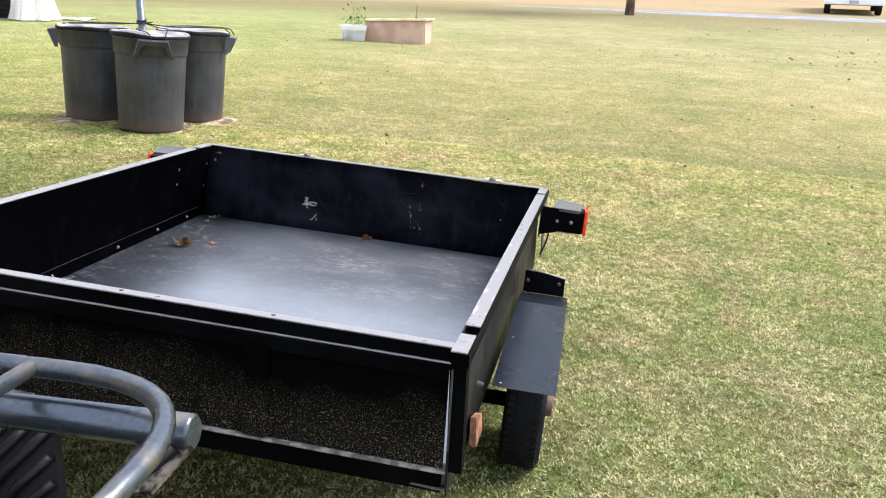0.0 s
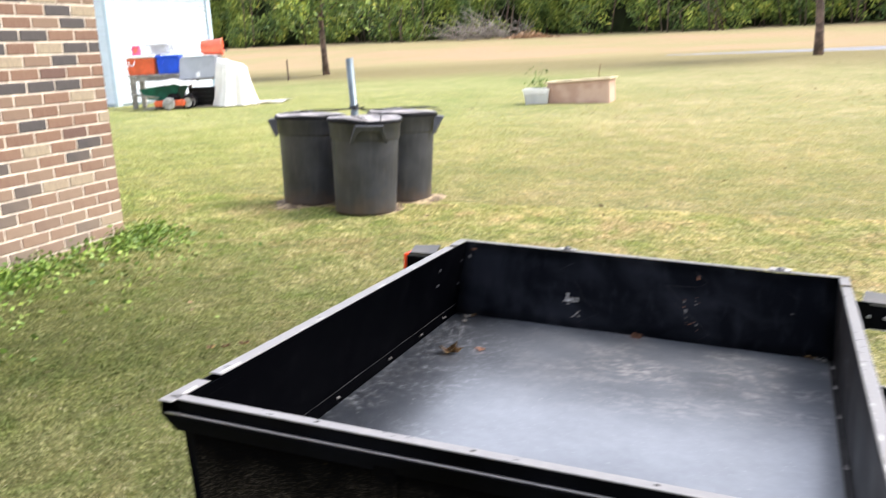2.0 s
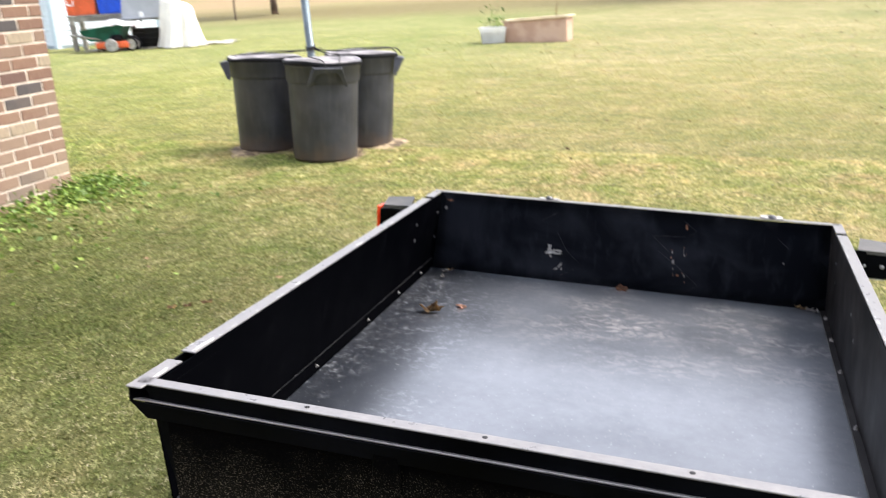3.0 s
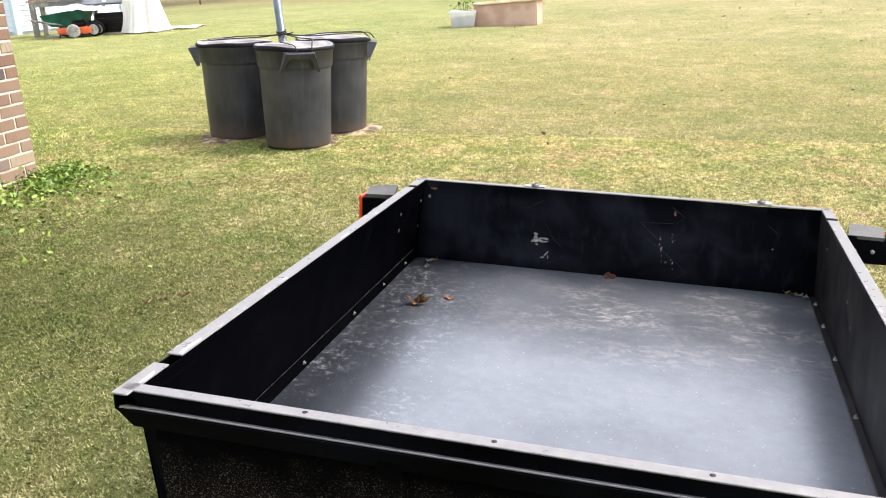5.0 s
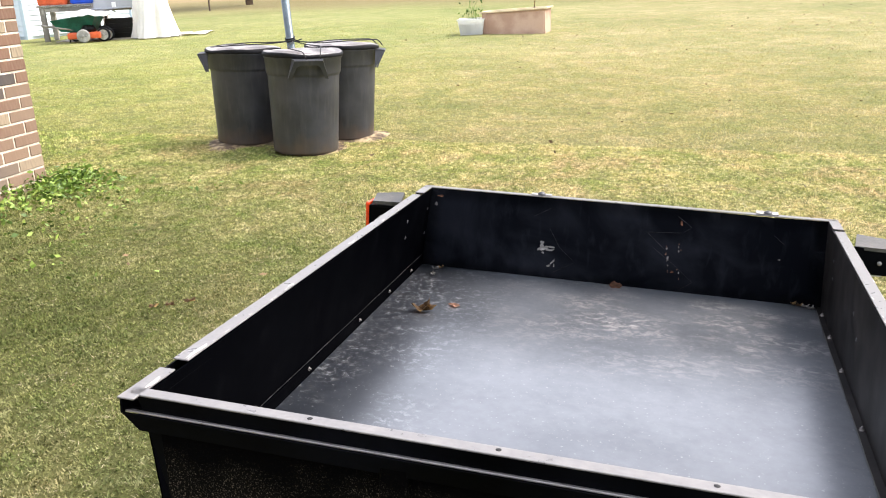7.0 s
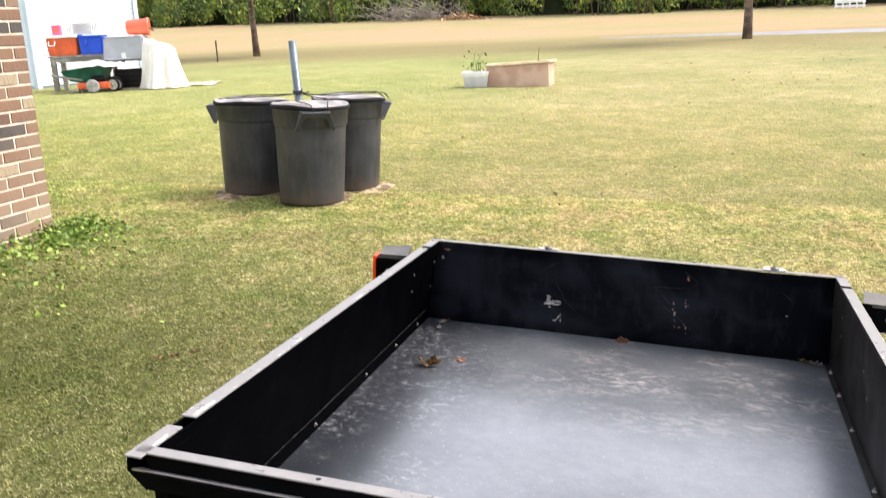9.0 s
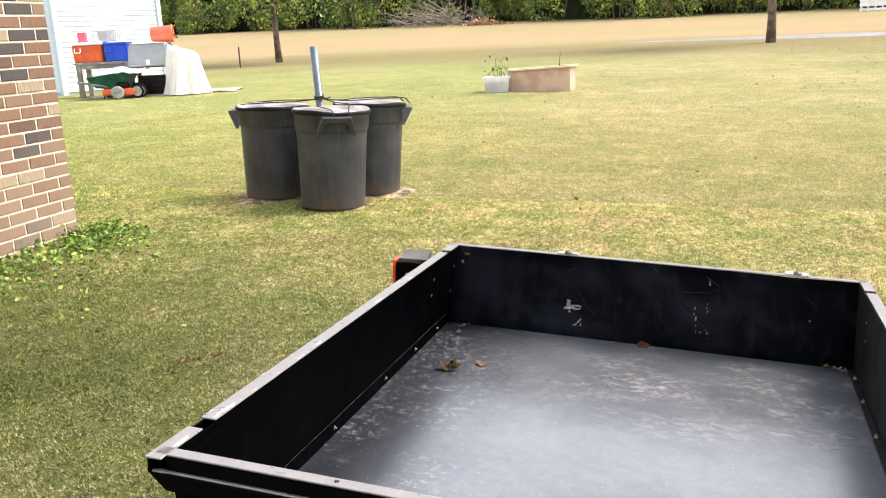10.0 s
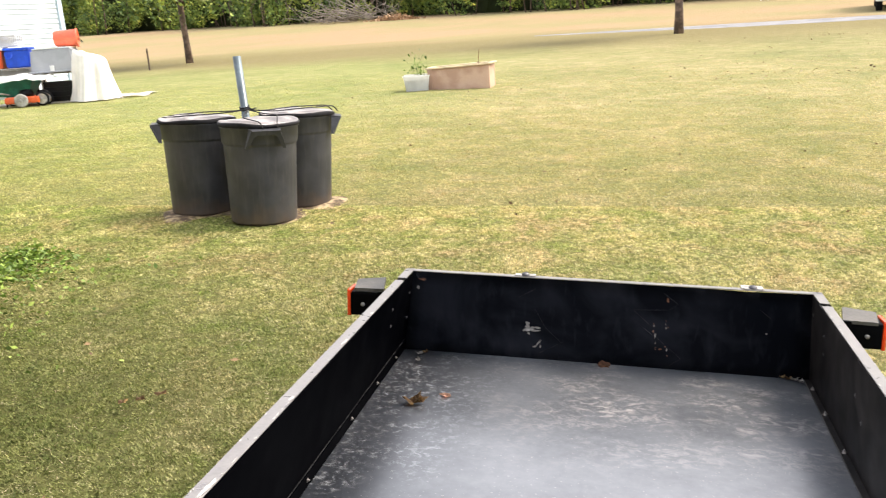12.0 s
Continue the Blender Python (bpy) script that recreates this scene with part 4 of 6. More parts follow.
for k in range(22):
    u, v = rng.uniform(0.06, 0.94), rng.uniform(0.25, 0.95)
    p = rail(u, v, -DEEP + 0.0005)
    flake(7, (rng.uniform(0.0015, 0.005), rng.uniform(0.001, 0.0025)), 40 + k, M_rim if k % 3 else M_bare, trailer, Matrix.Translation(p) @ pose(0, 0, 0, 0, 0, rng.uniform(0, 180)), "scuff_mark", "pale scuff on the bed")


# ---- rubbish bins tied to a pole ----
def make_bin(name="rubbish_bin", grips=(-90, 90)):
    c = root(name, Matrix(), "charcoal plastic rubbish bin with a weathered grey lid", "bin", "bins round the pole")
    bm = bmesh.new()
    lathe(bm, [(0, 0.004), (0.2, 0.0), (0.211, 0.006), (0.214, 0.02), (0.233, 0.5), (0.235, 0.51), (0.24, 0.516), (0.243, 0.524), (0.249, 0.612), (0.255, 0.616), (0.256, 0.632), (0.242, 0.634), (0.2, 0.1), (0, 0.06)], 64)
    part("body", bm, M_can, c)
    # a thin lid that has warped a little in the sun
    def warp(x, y):
        ang = math.atan2(y, x)
        return 0.006 * math.sin(2 * ang + 0.6) + 0.003 * math.sin(5 * ang)
    bm = bmesh.new()
    lathe(bm, [(0.25, 0.626), (0.258, 0.625), (0.262, 0.63), (0.262, 0.643), (0.257, 0.65), (0.246, 0.651)], 64)
    for v in bm.verts:
        v.co.z += warp(v.co.x, v.co.y) if v.co.z > 0.628 else 0
    part("lid_edge", bm, M_lid_dark, c)
    bm = bmesh.new()
    lathe(bm, [(0.253, 0.651), (0.245, 0.655), (0.225, 0.652), (0.2, 0.652), (0.193, 0.658), (0.15, 0.661), (0.1, 0.66), (0.03, 0.663), (0, 0.663)], 64)
    for v in bm.verts:
        r = math.hypot(v.co.x, v.co.y)
        v.co.z += warp(v.co.x, v.co.y) * min(1, r / 0.24) - 0.008 * math.exp(-((v.co.x - 0.05) ** 2 + (v.co.y + 0.06) ** 2) / 0.012)
    part("lid", bm, M_lid, c, "sun-bleached grey lid top")
    for ang in grips:
        h = new("handle")
        h.parent = c
        h.matrix_local = pose(0, 0, 0, 0, 0, ang)
        bm = bmesh.new()
        # a flared grip: flat shelf above, two splayed cheeks, an arched front edge
        slab(bm, [(0.242, -0.1, 0.622), (0.3, -0.088, 0.617), (0.3, 0.088, 0.617), (0.242, 0.1, 0.622)], 0.01)
        arch = [(-0.088, 0.616), (0.088, 0.616), (0.128, 0.5), (0.108, 0.5), (0.074, 0.573), (0.052, 0.588), (-0.052, 0.588), (-0.074, 0.573), (-0.108, 0.5), (-0.128, 0.5)]
        slab(bm, [(0.3 - (0.616 - zz) * 0.47, yy, zz) for yy, zz in arch], 0.008)
        for s in (-1, 1):
            slab(bm, [(0.238, s * 0.098, 0.616), (0.298, s * 0.088, 0.615), (0.243, s * 0.127, 0.5), (0.234, s * 0.127, 0.5)], 0.007 * s)
        bmesh.ops.recalc_face_normals(bm, faces=bm.faces)
        part("grip", bm, M_can, h)
    return c


BINS = ((-2.235, 4.63, 115, 3.0), (-1.675, 4.37, 31, 3.2), (-1.61, 4.89, 108, 3.2))
first = make_bin()
for k, (x, y, turn, tilt) in enumerate(BINS):
    m = Matrix.Translation(on_ground(x, y, 0.0)) @ Matrix.Rotation(radians(tilt), 4, (-0.42, 0.905, 0)) @ pose(0, 0, 0, 0, 0, turn)
    if k == 0:
        first.matrix_world = m
    else:
        copy_thing(first, m)
pole = root("pole", Matrix.Translation(on_ground(-1.83, 4.66)) @ pose(0, 0, 0, -1.5, -2.5, 0), "bluish galvanised pipe standing between the bins", "pole")
bm = bmesh.new()
lathe(bm, [(0.019, 1.03), (0.022, 1.05), (0.027, 1.05), (0.027, -0.1)], 24)
part("pipe", bm, M_pole, pole)
bm = bmesh.new()
for dz in (0.0, 0.014):
    tube(bm, [(0.031 * math.cos(t), 0.031 * math.sin(t), 0.7 + dz + 0.01 * math.sin(t)) for t in np.linspace(0, 2 * math.pi, 17)], 0.005, 6)
tube(bm, bend([(0.03, -0.01, 0.71), (0.06, -0.03, 0.69), (0.1, -0.03, 0.7)], 0.02), 0.004, 6)
part("cord_knot", bm, M_cord, pole, "black rubber cord wound round the pipe")
hub = on_ground(-1.83, 4.66, 0.672)
cords = root("elastic_cord", Matrix(), "black elastic cord stretched over the bin lids", "cord")
for k, (x, y, *_r) in enumerate(BINS):
    c = on_ground(x + 0.037, y + 0.017, 0.0)
    d = (Vector((c.x, c.y, 0)) - Vector((hub.x, hub.y, 0))).normalized()
    side = Vector((-d.y, d.x, 0))
    for s in (-0.1, 0.12):
        bm = bmesh.new()
        pts = [hub + Vector((0, 0, 0.02)), c - d * 0.2 + side * s * 0.6 + Vector((0, 0, 0.674)), c + side * s + Vector((0, 0, 0.675)), c + d * 0.255 + side * s * 0.5 + Vector((0, 0, 0.664)), c + d * 0.29 + side * s * 0.4 + Vector((0, 0, 0.62))]
        tube(bm, bend(pts, 0.06), 0.004, 6)
        part("strand", bm, M_cord, cords)

# bare earth under the bins
gx = np.linspace(-2.75, -1.1, 60)
gy = np.linspace(4.05, 5.35, 50)
X, Y = np.meshgrid(gx, gy)
near = np.min([np.hypot(X - x - dx, Y - y - dy) for (x, y, *_r), dx, dy in zip(BINS, (-0.04, 0.02, 0.06), (-0.05, 0.16, -0.02))], axis=0)
wob = 0.05 * np.sin(9 * X) * np.cos(11 * Y) + 0.04 * np.sin(17 * X + 5 * Y)
tagged(sheet("bare_earth", X, Y, height(X, Y) + np.clip((0.225 + wob - near) * 0.12, -0.05, 0.01) + 0.002, M_earth), "worn brown earth patch round the bins", "soil", kind="structure")

# ---- the brick house: its corner stands beside the lawn ----
COURSE, BASE = 0.0686, 0.12
WX, WY = -2.79, 3.2
house = root("brick_house", Matrix(), "house of mixed red, tan and charcoal brick", "house")
bm = bmesh.new()
box(bm, WX - 0.26, WX - 0.0045, -9.0, WY - 0.0045, -0.5, 2.72)
wall_east = part("wall", bm, M_mortar, house, "pale mortar with recessed joints")
bm = bmesh.new()
box(bm, -10.5, WX - 0.262, WY - 0.26, WY - 0.0045, -0.5, 2.72)
wall_back = part("wall", bm, M_mortar, house)
bm = bmesh.new()
slab(bm, [(-11.0, -9.6, 3.9), (-11.0, WY + 0.45, 3.9), (WX + 0.45, WY + 0.45, 2.75), (WX + 0.45, -9.6, 2.75)][::-1], 0.12)
bmesh.ops.recalc_face_normals(bm, faces=bm.faces)
part("roof", bm, M_roof, house, "dark shingle roof")


# ---- white shed with clapboards ----
CORNER, ALONG = Vector((-12.75, 15.0, 0)), Vector((0.26, 0.966, 0)).normalized()
ASIDE = Vector((-ALONG.y, ALONG.x, 0))
shed = root("shed", Matrix(), "white vinyl clapboard shed at the lawn's edge", "shed")
LENGTH, WIDTH, TALL = 2.8, 3.4, 2.75
ground_z = on_ground(CORNER.x, CORNER.y).z
bm = bmesh.new()
q = [CORNER + ASIDE * 0.02 + ALONG * 0.02, CORNER + ALONG * (LENGTH - 0.02) + ASIDE * 0.02, CORNER + ALONG * (LENGTH - 0.02) + ASIDE * WIDTH, CORNER + ASIDE * WIDTH + ALONG * 0.02]
slab(bm, [p + Vector((0, 0, ground_z + TALL)) for p in q], TALL + 0.15)
part("core", bm, M_trim, shed)
for k in range(25):
    z = ground_z + 0.06 + k * 0.107
    for p, d, n, w in ((CORNER, ALONG, -ASIDE, LENGTH), (CORNER, ASIDE, -ALONG, WIDTH)):
        a0, b0 = p + d * 0.06, p + d * (w - 0.05)
        bm = bmesh.new()
        slab(bm, [a0 + n * 0.024 + Vector((0, 0, z)), b0 + n * 0.024 + Vector((0, 0, z)), b0 + n * 0.004 + Vector((0, 0, z + 0.109)), a0 + n * 0.004 + Vector((0, 0, z + 0.109))], 0.012)
        bmesh.ops.recalc_face_normals(bm, faces=bm.faces)
        part("clapboard", bm, M_white, shed)
for p in (CORNER, CORNER + ALONG * LENGTH):
    bm = bmesh.new()
    box(bm, -0.06, 0.06, -0.06, 0.06, ground_z - 0.05, ground_z + TALL, 0.01)
    t = part("corner_trim", bm, M_trim, shed)
    t.matrix_local = Matrix.Translation(p) @ pose(0, 0, 0, 0, 0, -15)
bm = bmesh.new()
mid = ASIDE * (WIDTH / 2)
for s in (0, 1):
    e0 = CORNER - ALONG * 0.3 + ASIDE * (-0.3 if s == 0 else WIDTH + 0.3) + Vector((0, 0, ground_z + TALL - 0.05))
    r0 = CORNER - ALONG * 0.3 + mid + Vector((0, 0, ground_z + TALL + 0.95))
    slab(bm, [e0, e0 + ALONG * (LENGTH + 0.6), r0 + ALONG * (LENGTH + 0.6), r0], 0.06)
bmesh.ops.recalc_face_normals(bm, faces=bm.faces)
part("roof", bm, M_roof, shed)

# ---- the pile beside the shed ----
TURN = math.degrees(math.atan2(0.304, 0.953))


def spot(x, y, z=None, turn=TURN):
    p = on_ground(x, y)
    return Matrix.Translation((x, y, p.z if z is None else z)) @ pose(0, 0, 0, 0, 0, turn)


def table_at(m, w, d, h):
    t = root("work_table", m, "rough grey timber table loaded with coolers", "table")
    bm = bmesh.new()
    box(bm, -w / 2, w / 2, -d / 2, d / 2, h - 0.035, h, 0.006)
    part("tabletop", bm, M_wood, t)
    for sx in (-1, 1):
        for sy in (-1, 1):
            bm = bmesh.new()
            box(bm, sx * (w / 2 - 0.09) - 0.045, sx * (w / 2 - 0.09) + 0.045, sy * (d / 2 - 0.06) - 0.04, sy * (d / 2 - 0.06) + 0.04, 0, h - 0.036, 0.006)
            part("leg", bm, M_wood, t)
    bm = bmesh.new()
    box(bm, -w / 2 + 0.14, w / 2 - 0.14, -d / 2 + 0.03, -d / 2 + 0.06, h - 0.13, h - 0.037, 0.004)
    part("apron", bm, M_wood, t)
    return t


def cooler_at(name, label, m, w, d, h, mat, lid_mat):
    c = root(name, m, label, "cooler", "coolers on the table")
    bm = bmesh.new()
    vs = [(-w * 0.47, -d * 0.46), (w * 0.47, -d * 0.46), (w * 0.47, d * 0.46), (-w * 0.47, d * 0.46)]
    low = [bm.verts.new((x, y, 0)) for x, y in vs]
    top = [bm.verts.new((x * 1.06, y * 1.06, h * 0.86)) for x, y in vs]
    bm.faces.new(low[::-1])
    bm.faces.new(top)
    for k in range(4):
        bm.faces.new((low[k], low[(k + 1) % 4], top[(k + 1) % 4], top[k]))
    bmesh.ops.bevel(bm, geom=list(bm.edges), offset=0.02, segments=2, affect="EDGES")
    part("body", bm, mat, c)
    bm = bmesh.new()
    box(bm, -w * 0.52, w * 0.52, -d * 0.52, d * 0.52, h * 0.862, h, 0.02)
    part("lid", bm, lid_mat, c, "white cooler lid")
    for s in (-1, 1):
        bm = bmesh.new()
        x = s * w * 0.3
        tube(bm, bend([(x - 0.06, -d * 0.5, h * 0.72), (x - 0.06, -d * 0.5 - 0.025, h * 0.5), (x + 0.06, -d * 0.5 - 0.025, h * 0.5), (x + 0.06, -d * 0.5, h * 0.72)], 0.03), 0.012, 8)
        if s < 0:
            part("handle", bm, lid_mat, c, "white moulded handle")
        else:
            bm.free()
    return c


table_at(spot(-11.13, 14.5), 1.22, 0.62, 0.69)
tz = on_ground(-11.13, 14.5).z + 0.69
cooler_at("cooler", "orange cooler with a white lid on the table", spot(-11.47, 14.42, tz), 0.6, 0.4, 0.4, M_orange, M_tub)
cooler_at("cooler", "blue cooler with pale base on the table", spot(-10.93, 14.6, tz), 0.47, 0.36, 0.38, M_blue, M_blue)
# laundry basket lying upside down on the coolers
bk = root("laundry_basket", spot(-11.17, 14.62, tz + 0.4), "white slotted plastic laundry basket on the coolers", "basket")
bm = bmesh.new()
box(bm, -0.26, 0.26, -0.18, 0.18, 0.0, 0.03, 0.008)
part("rim", bm, M_basket, bk)
bm = bmesh.new()
box(bm, -0.22, 0.22, -0.15, 0.15, 0.2, 0.225, 0.008)
part("base", bm, M_basket, bk)
for k in range(14):
    x = -0.23 + k * 0.46 / 13
    for y in (-0.165, 0.165):
        bm = bmesh.new()
        box(bm, x - 0.009, x + 0.009, y - 0.006, y + 0.006, 0.028, 0.202)
        part("slat", bm, M_basket, bk)
pk = root("snack_carton", spot(-11.6, 14.4, tz + 0.4), "small pink carton standing on the orange cooler", "carton")
bm = bmesh.new()
box(bm, -0.08, 0.08, -0.05, 0.05, 0, 0.2, 0.004)
part("box", bm, M_pink, pk)
bm = bmesh.new()
box(bm, -0.035, 0.035, -0.054, -0.0505, 0.06, 0.15, 0.001)
part("panel", bm, M_salmon, pk)

# a second stand with a tote on it and a black crate below
stand = root("plank_stand", spot(-10.12, 14.62), "low plank stand carrying a plastic tote", "stand")
bm = bmesh.new()
box(bm, -0.45, 0.45, -0.28, 0.28, 0.54, 0.57, 0.004)
part("plank", bm, M_wood, stand)
for sx in (-0.4, 0.4):
    for sy in (-0.22, 0.22):
        bm = bmesh.new()
        tube(bm, [(sx, sy, 0), (sx, sy, 0.54)], 0.018, 8)
        part("leg", bm, M_plastic, stand)
tote = root("storage_tote", spot(-10.12, 14.55, on_ground(-10.12, 14.62).z + 0.57), "translucent grey storage tote turned upside down", "tote")
bm = bmesh.new()
for w0, z0, w1, z1 in ((0.42, 0.0, 0.38, 0.44),):
    low = [bm.verts.new((x * w0, y * w0 * 0.62, z0)) for x, y in ((-1, -1), (1, -1), (1, 1), (-1, 1))]
    top = [bm.verts.new((x * w1, y * w1 * 0.62, z1)) for x, y in ((-1, -1), (1, -1), (1, 1), (-1, 1))]
    bm.faces.new(low[::-1])
    bm.faces.new(top)
    for k in range(4):
        bm.faces.new((low[k], low[(k + 1) % 4], top[(k + 1) % 4], top[k]))
bmesh.ops.bevel(bm, geom=list(bm.edges), offset=0.03, segments=2, affect="EDGES")
part("body", bm, M_tub_dim, tote)
bm = bmesh.new()
box(bm, -0.44, 0.44, -0.28, 0.28, -0.0, 0.03, 0.01)
part("rim", bm, M_tub_dim, tote)
bm = bmesh.new()
box(bm, -0.05, 0.03, -0.275, -0.262, 0.03, 0.13, 0.004)
part("latch", bm, M_tub, tote, "white clip on the tote")
bm = bmesh.new()
box(bm, -0.35, 0.35, -0.23, 0.23, 0.441, 0.452, 0.004)
part("cloth", bm, M_tub, tote, "white sheet over the tote")

crate = root("crate", spot(-9.95, 14.42), "black plastic crate pushed under the stand", "crate")
bm = bmesh.new()
box(bm, -0.3, 0.3, -0.2, 0.2, 0, 0.03)
part("floor", bm, M_plastic, crate)
for k in range(4):
    for y in (-0.2, 0.2):
        bm = bmesh.new()
        box(bm, -0.3, 0.3, y - 0.01, y + 0.01, 0.035 + k * 0.09, 0.122 + k * 0.09, 0.004)
        part("slat", bm, M_plastic, crate)
for x in (-0.3, 0.3):
    bm = bmesh.new()
    box(bm, x - 0.015, x + 0.015, -0.21, 0.21, 0, 0.4, 0.004)
    part("end", bm, M_plastic, crate)

# orange bucket lying on its side behind the tote
bucket = root("bucket", Matrix.Translation((-9.93, 14.75, on_ground(-10.12, 14.62).z + 1.185)) @ pose(0, 0, 0, 0, 90, TURN + 8), "faded orange plastic bucket lying on its side", "bucket")
bm = bmesh.new()
lathe(bm, [(0, -0.24), (0.12, -0.24), (0.145, -0.22), (0.165, 0.16), (0.175, 0.165), (0.175, 0.2), (0.16, 0.2), (0.135, -0.2), (0, -0.21)], 32)
part("body", bm, M_salmon, bucket)
bm = bmesh.new()
tube(bm, bend([(0, 0.17, 0.17), (0.09, 0.1, 0.27), (0.09, -0.1, 0.27), (0, -0.17, 0.17)], 0.06), 0.006, 6)
part("bail", bm, M_plastic, bucket)

# green wheelbarrow under a white sheet
barrow = root("wheelbarrow", spot(-10.62, 13.95), "green wheelbarrow half covered by a white sheet", "wheelbarrow")
bm = bmesh.new()
low = [bm.verts.new(p) for p in ((-0.3, -0.24, 0.21), (0.22, -0.22, 0.15), (0.22, 0.22, 0.15), (-0.3, 0.24, 0.21))]
top = [bm.verts.new(p) for p in ((-0.45, -0.32, 0.42), (0.42, -0.3, 0.52), (0.42, 0.3, 0.52), (-0.45, 0.32, 0.42))]
bm.faces.new(low[::-1])
for k in range(4):
    bm.faces.new((low[k], low[(k + 1) % 4], top[(k + 1) % 4], top[k]))
bmesh.ops.solidify(bm, geom=list(bm.faces), thickness=0.006)
part("tray", bm, M_green, barrow)
for s in (-1, 1):
    bm = bmesh.new()
    tube(bm, [(-0.62, s * 0.3, 0.34), (0.1, s * 0.2, 0.2), (0.42, s * 0.06, 0.12)], 0.02, 8)
    part("handle_bar", bm, M_wood, barrow)
    bm = bmesh.new()
    tube(bm, [(-0.1, s * 0.22, 0.24), (-0.16, s * 0.24, 0.0)], 0.014, 8)
    part("leg", bm, M_plastic, barrow)
w = new("wheel")
w.parent = barrow
w.matrix_local = Matrix.Translation((0.46, 0, 0.14)) @ pose(0, 0, 0, 90, 0, 0)
bm = bmesh.new()
lathe(bm, [(0.09, -0.03), (0.12, -0.035), (0.14, 0.0), (0.12, 0.035), (0.09, 0.03)], 28)
part("tyre", bm, M_tyre, w)
bm = bmesh.new()
lathe(bm, [(0.092, 0.02), (0.03, 0.012), (0.03, -0.012), (0.092, -0.02)], 20)
part("rim", bm, M_grey, w)


def cloth_sheet(name, label, m, w, d, fn, mat, category, nx=26, ny=20):
    bm = bmesh.new()
    rows = [[bm.verts.new((w * (i / nx - 0.5), d * (j / ny - 0.5), fn(i / nx, j / ny))) for i in range(nx + 1)] for j in range(ny + 1)]
    for j in range(ny):
        for i in range(nx):
            f = bm.faces.new((rows[j][i], rows[j][i + 1], rows[j + 1][i + 1], rows[j + 1][i]))
            f.smooth = True
    bmesh.ops.solidify(bm, geom=list(bm.faces), thickness=0.008)
    ob = mesh(name, bm, mat)
    ob.matrix_world = m
    return tagged(ob, label, category)


cloth_sheet("sheet", "crumpled white sheet over the wheelbarrow", spot(-10.42, 13.92), 0.9, 0.8, lambda u, v: 0.58 - 0.12 * abs(u - 0.5) - 0.06 * max(0, 0.42 - v) * 2.2 * (0.5 + u) + 0.02 * math.sin(9 * u + 7 * v) + 0.015 * math.sin(21 * u - 9 * v), M_tub, "sheet")

# mower beside it
mower = root("lawn_mower", spot(-10.3, 13.68), "old push mower with an orange deck and grey wheels", "mower")
bm = bmesh.new()
box(bm, -0.34, 0.28, -0.1, 0.38, 0.07, 0.19, 0.03)
part("deck", bm, M_orange, mower)
bm = bmesh.new()
lathe(bm, [(0, 0.32), (0.1, 0.31), (0.13, 0.25), (0.13, 0.19), (0, 0.19)], 20)
e = part("engine", bm, M_plastic, mower)
e.location = (0.0, 0.14, 0)
wheels = ((-0.02, -0.14, 0.125), (-0.36, 0.42, 0.125), (0.3, 0.3, 0.12), (0.32, -0.02, 0.13))
for k, (x, y, r) in enumerate(wheels):
    w = new("wheel")
    w.parent = mower
    w.matrix_local = Matrix.Translation((x, y, r)) @ pose(0, 0, 0, 90, 0, 0)
    bm = bmesh.new()
    lathe(bm, [(r * 0.74, -0.025), (r * 0.96, -0.025), (r, 0), (r * 0.96, 0.025), (r * 0.74, 0.025)], 28)
    part("tyre", bm, M_grey if k == 0 else M_tyre, w)
    bm = bmesh.new()
    lathe(bm, [(r * 0.74, 0.018), (r * 0.3, 0.012), (r * 0.2, 0.03), (0, 0.03)], 20)
    for j in range(5):
        bmesh.ops.create_cube(bm, size=1.0, matrix=Matrix.Rotation(2 * math.pi * j / 5, 4, "Z") @ pose(r * 0.45, 0, 0.018) @ Matrix.Diagonal((r * 0.5, 0.02, 0.01, 1)))
    part("hub", bm, M_grey, w, "grey spoked hub")

# cream tarpaulin heap with a flat tail
bm = bmesh.new()
rings = []
for j in range(27):
    t = j / 26
    fall = max(0.0, (t - 0.3) / 0.7)
    ring = []
    for i in range(84):
        a = 2 * math.pi * i / 84
        reach = 0.66 * min(1, t / 0.3) ** 0.8 + 0.26 * fall ** 0.6 + 0.14 * fall ** 5
        fold = 0.13 * math.sin(7 * a + 1.3 + 1.4 * math.sin(2 * a + 1) + 0.9 * fall) + 0.06 * math.sin(17 * a + 3 * math.sin(a) + 2.2 * fall) + 0.08 * math.sin(3 * a + 7 * t) * (1 - fall * fall)
        reach *= 1 + fold * (0.2 + 0.8 * fall) * min(1, t * 4)
        wide = 0.37 if math.cos(a) < 0 else 0.43
        z = 0.87 - 0.04 * t + 0.02 * math.sin(5 * a + 9 * t) * (1 - fall) - 0.1 * math.cos(a) * min(1, t / 0.3) * (1 - fall) - 0.82 * fall ** 1.25
        ring.append(bm.verts.new((wide * reach * math.cos(a), 0.42 * reach * math.sin(a), max(0.012, z))))
    rings.append(ring)
bm.faces.new(rings[0])
for r0, r1 in zip(rings, rings[1:]):
    for i in range(84):
        bm.faces.new((r0[i], r1[i], r1[(i + 1) % 84], r0[(i + 1) % 84])).smooth = True
bmesh.ops.remove_doubles(bm, verts=bm.verts, dist=0.0008)
bmesh.ops.recalc_face_normals(bm, faces=bm.faces)
heap = tagged(mesh("tarpaulin", bm, M_tarp), "heap of cream tarpaulin draped over stacked goods", "tarpaulin")
heap.matrix_world = spot(-9.37, 14.5)
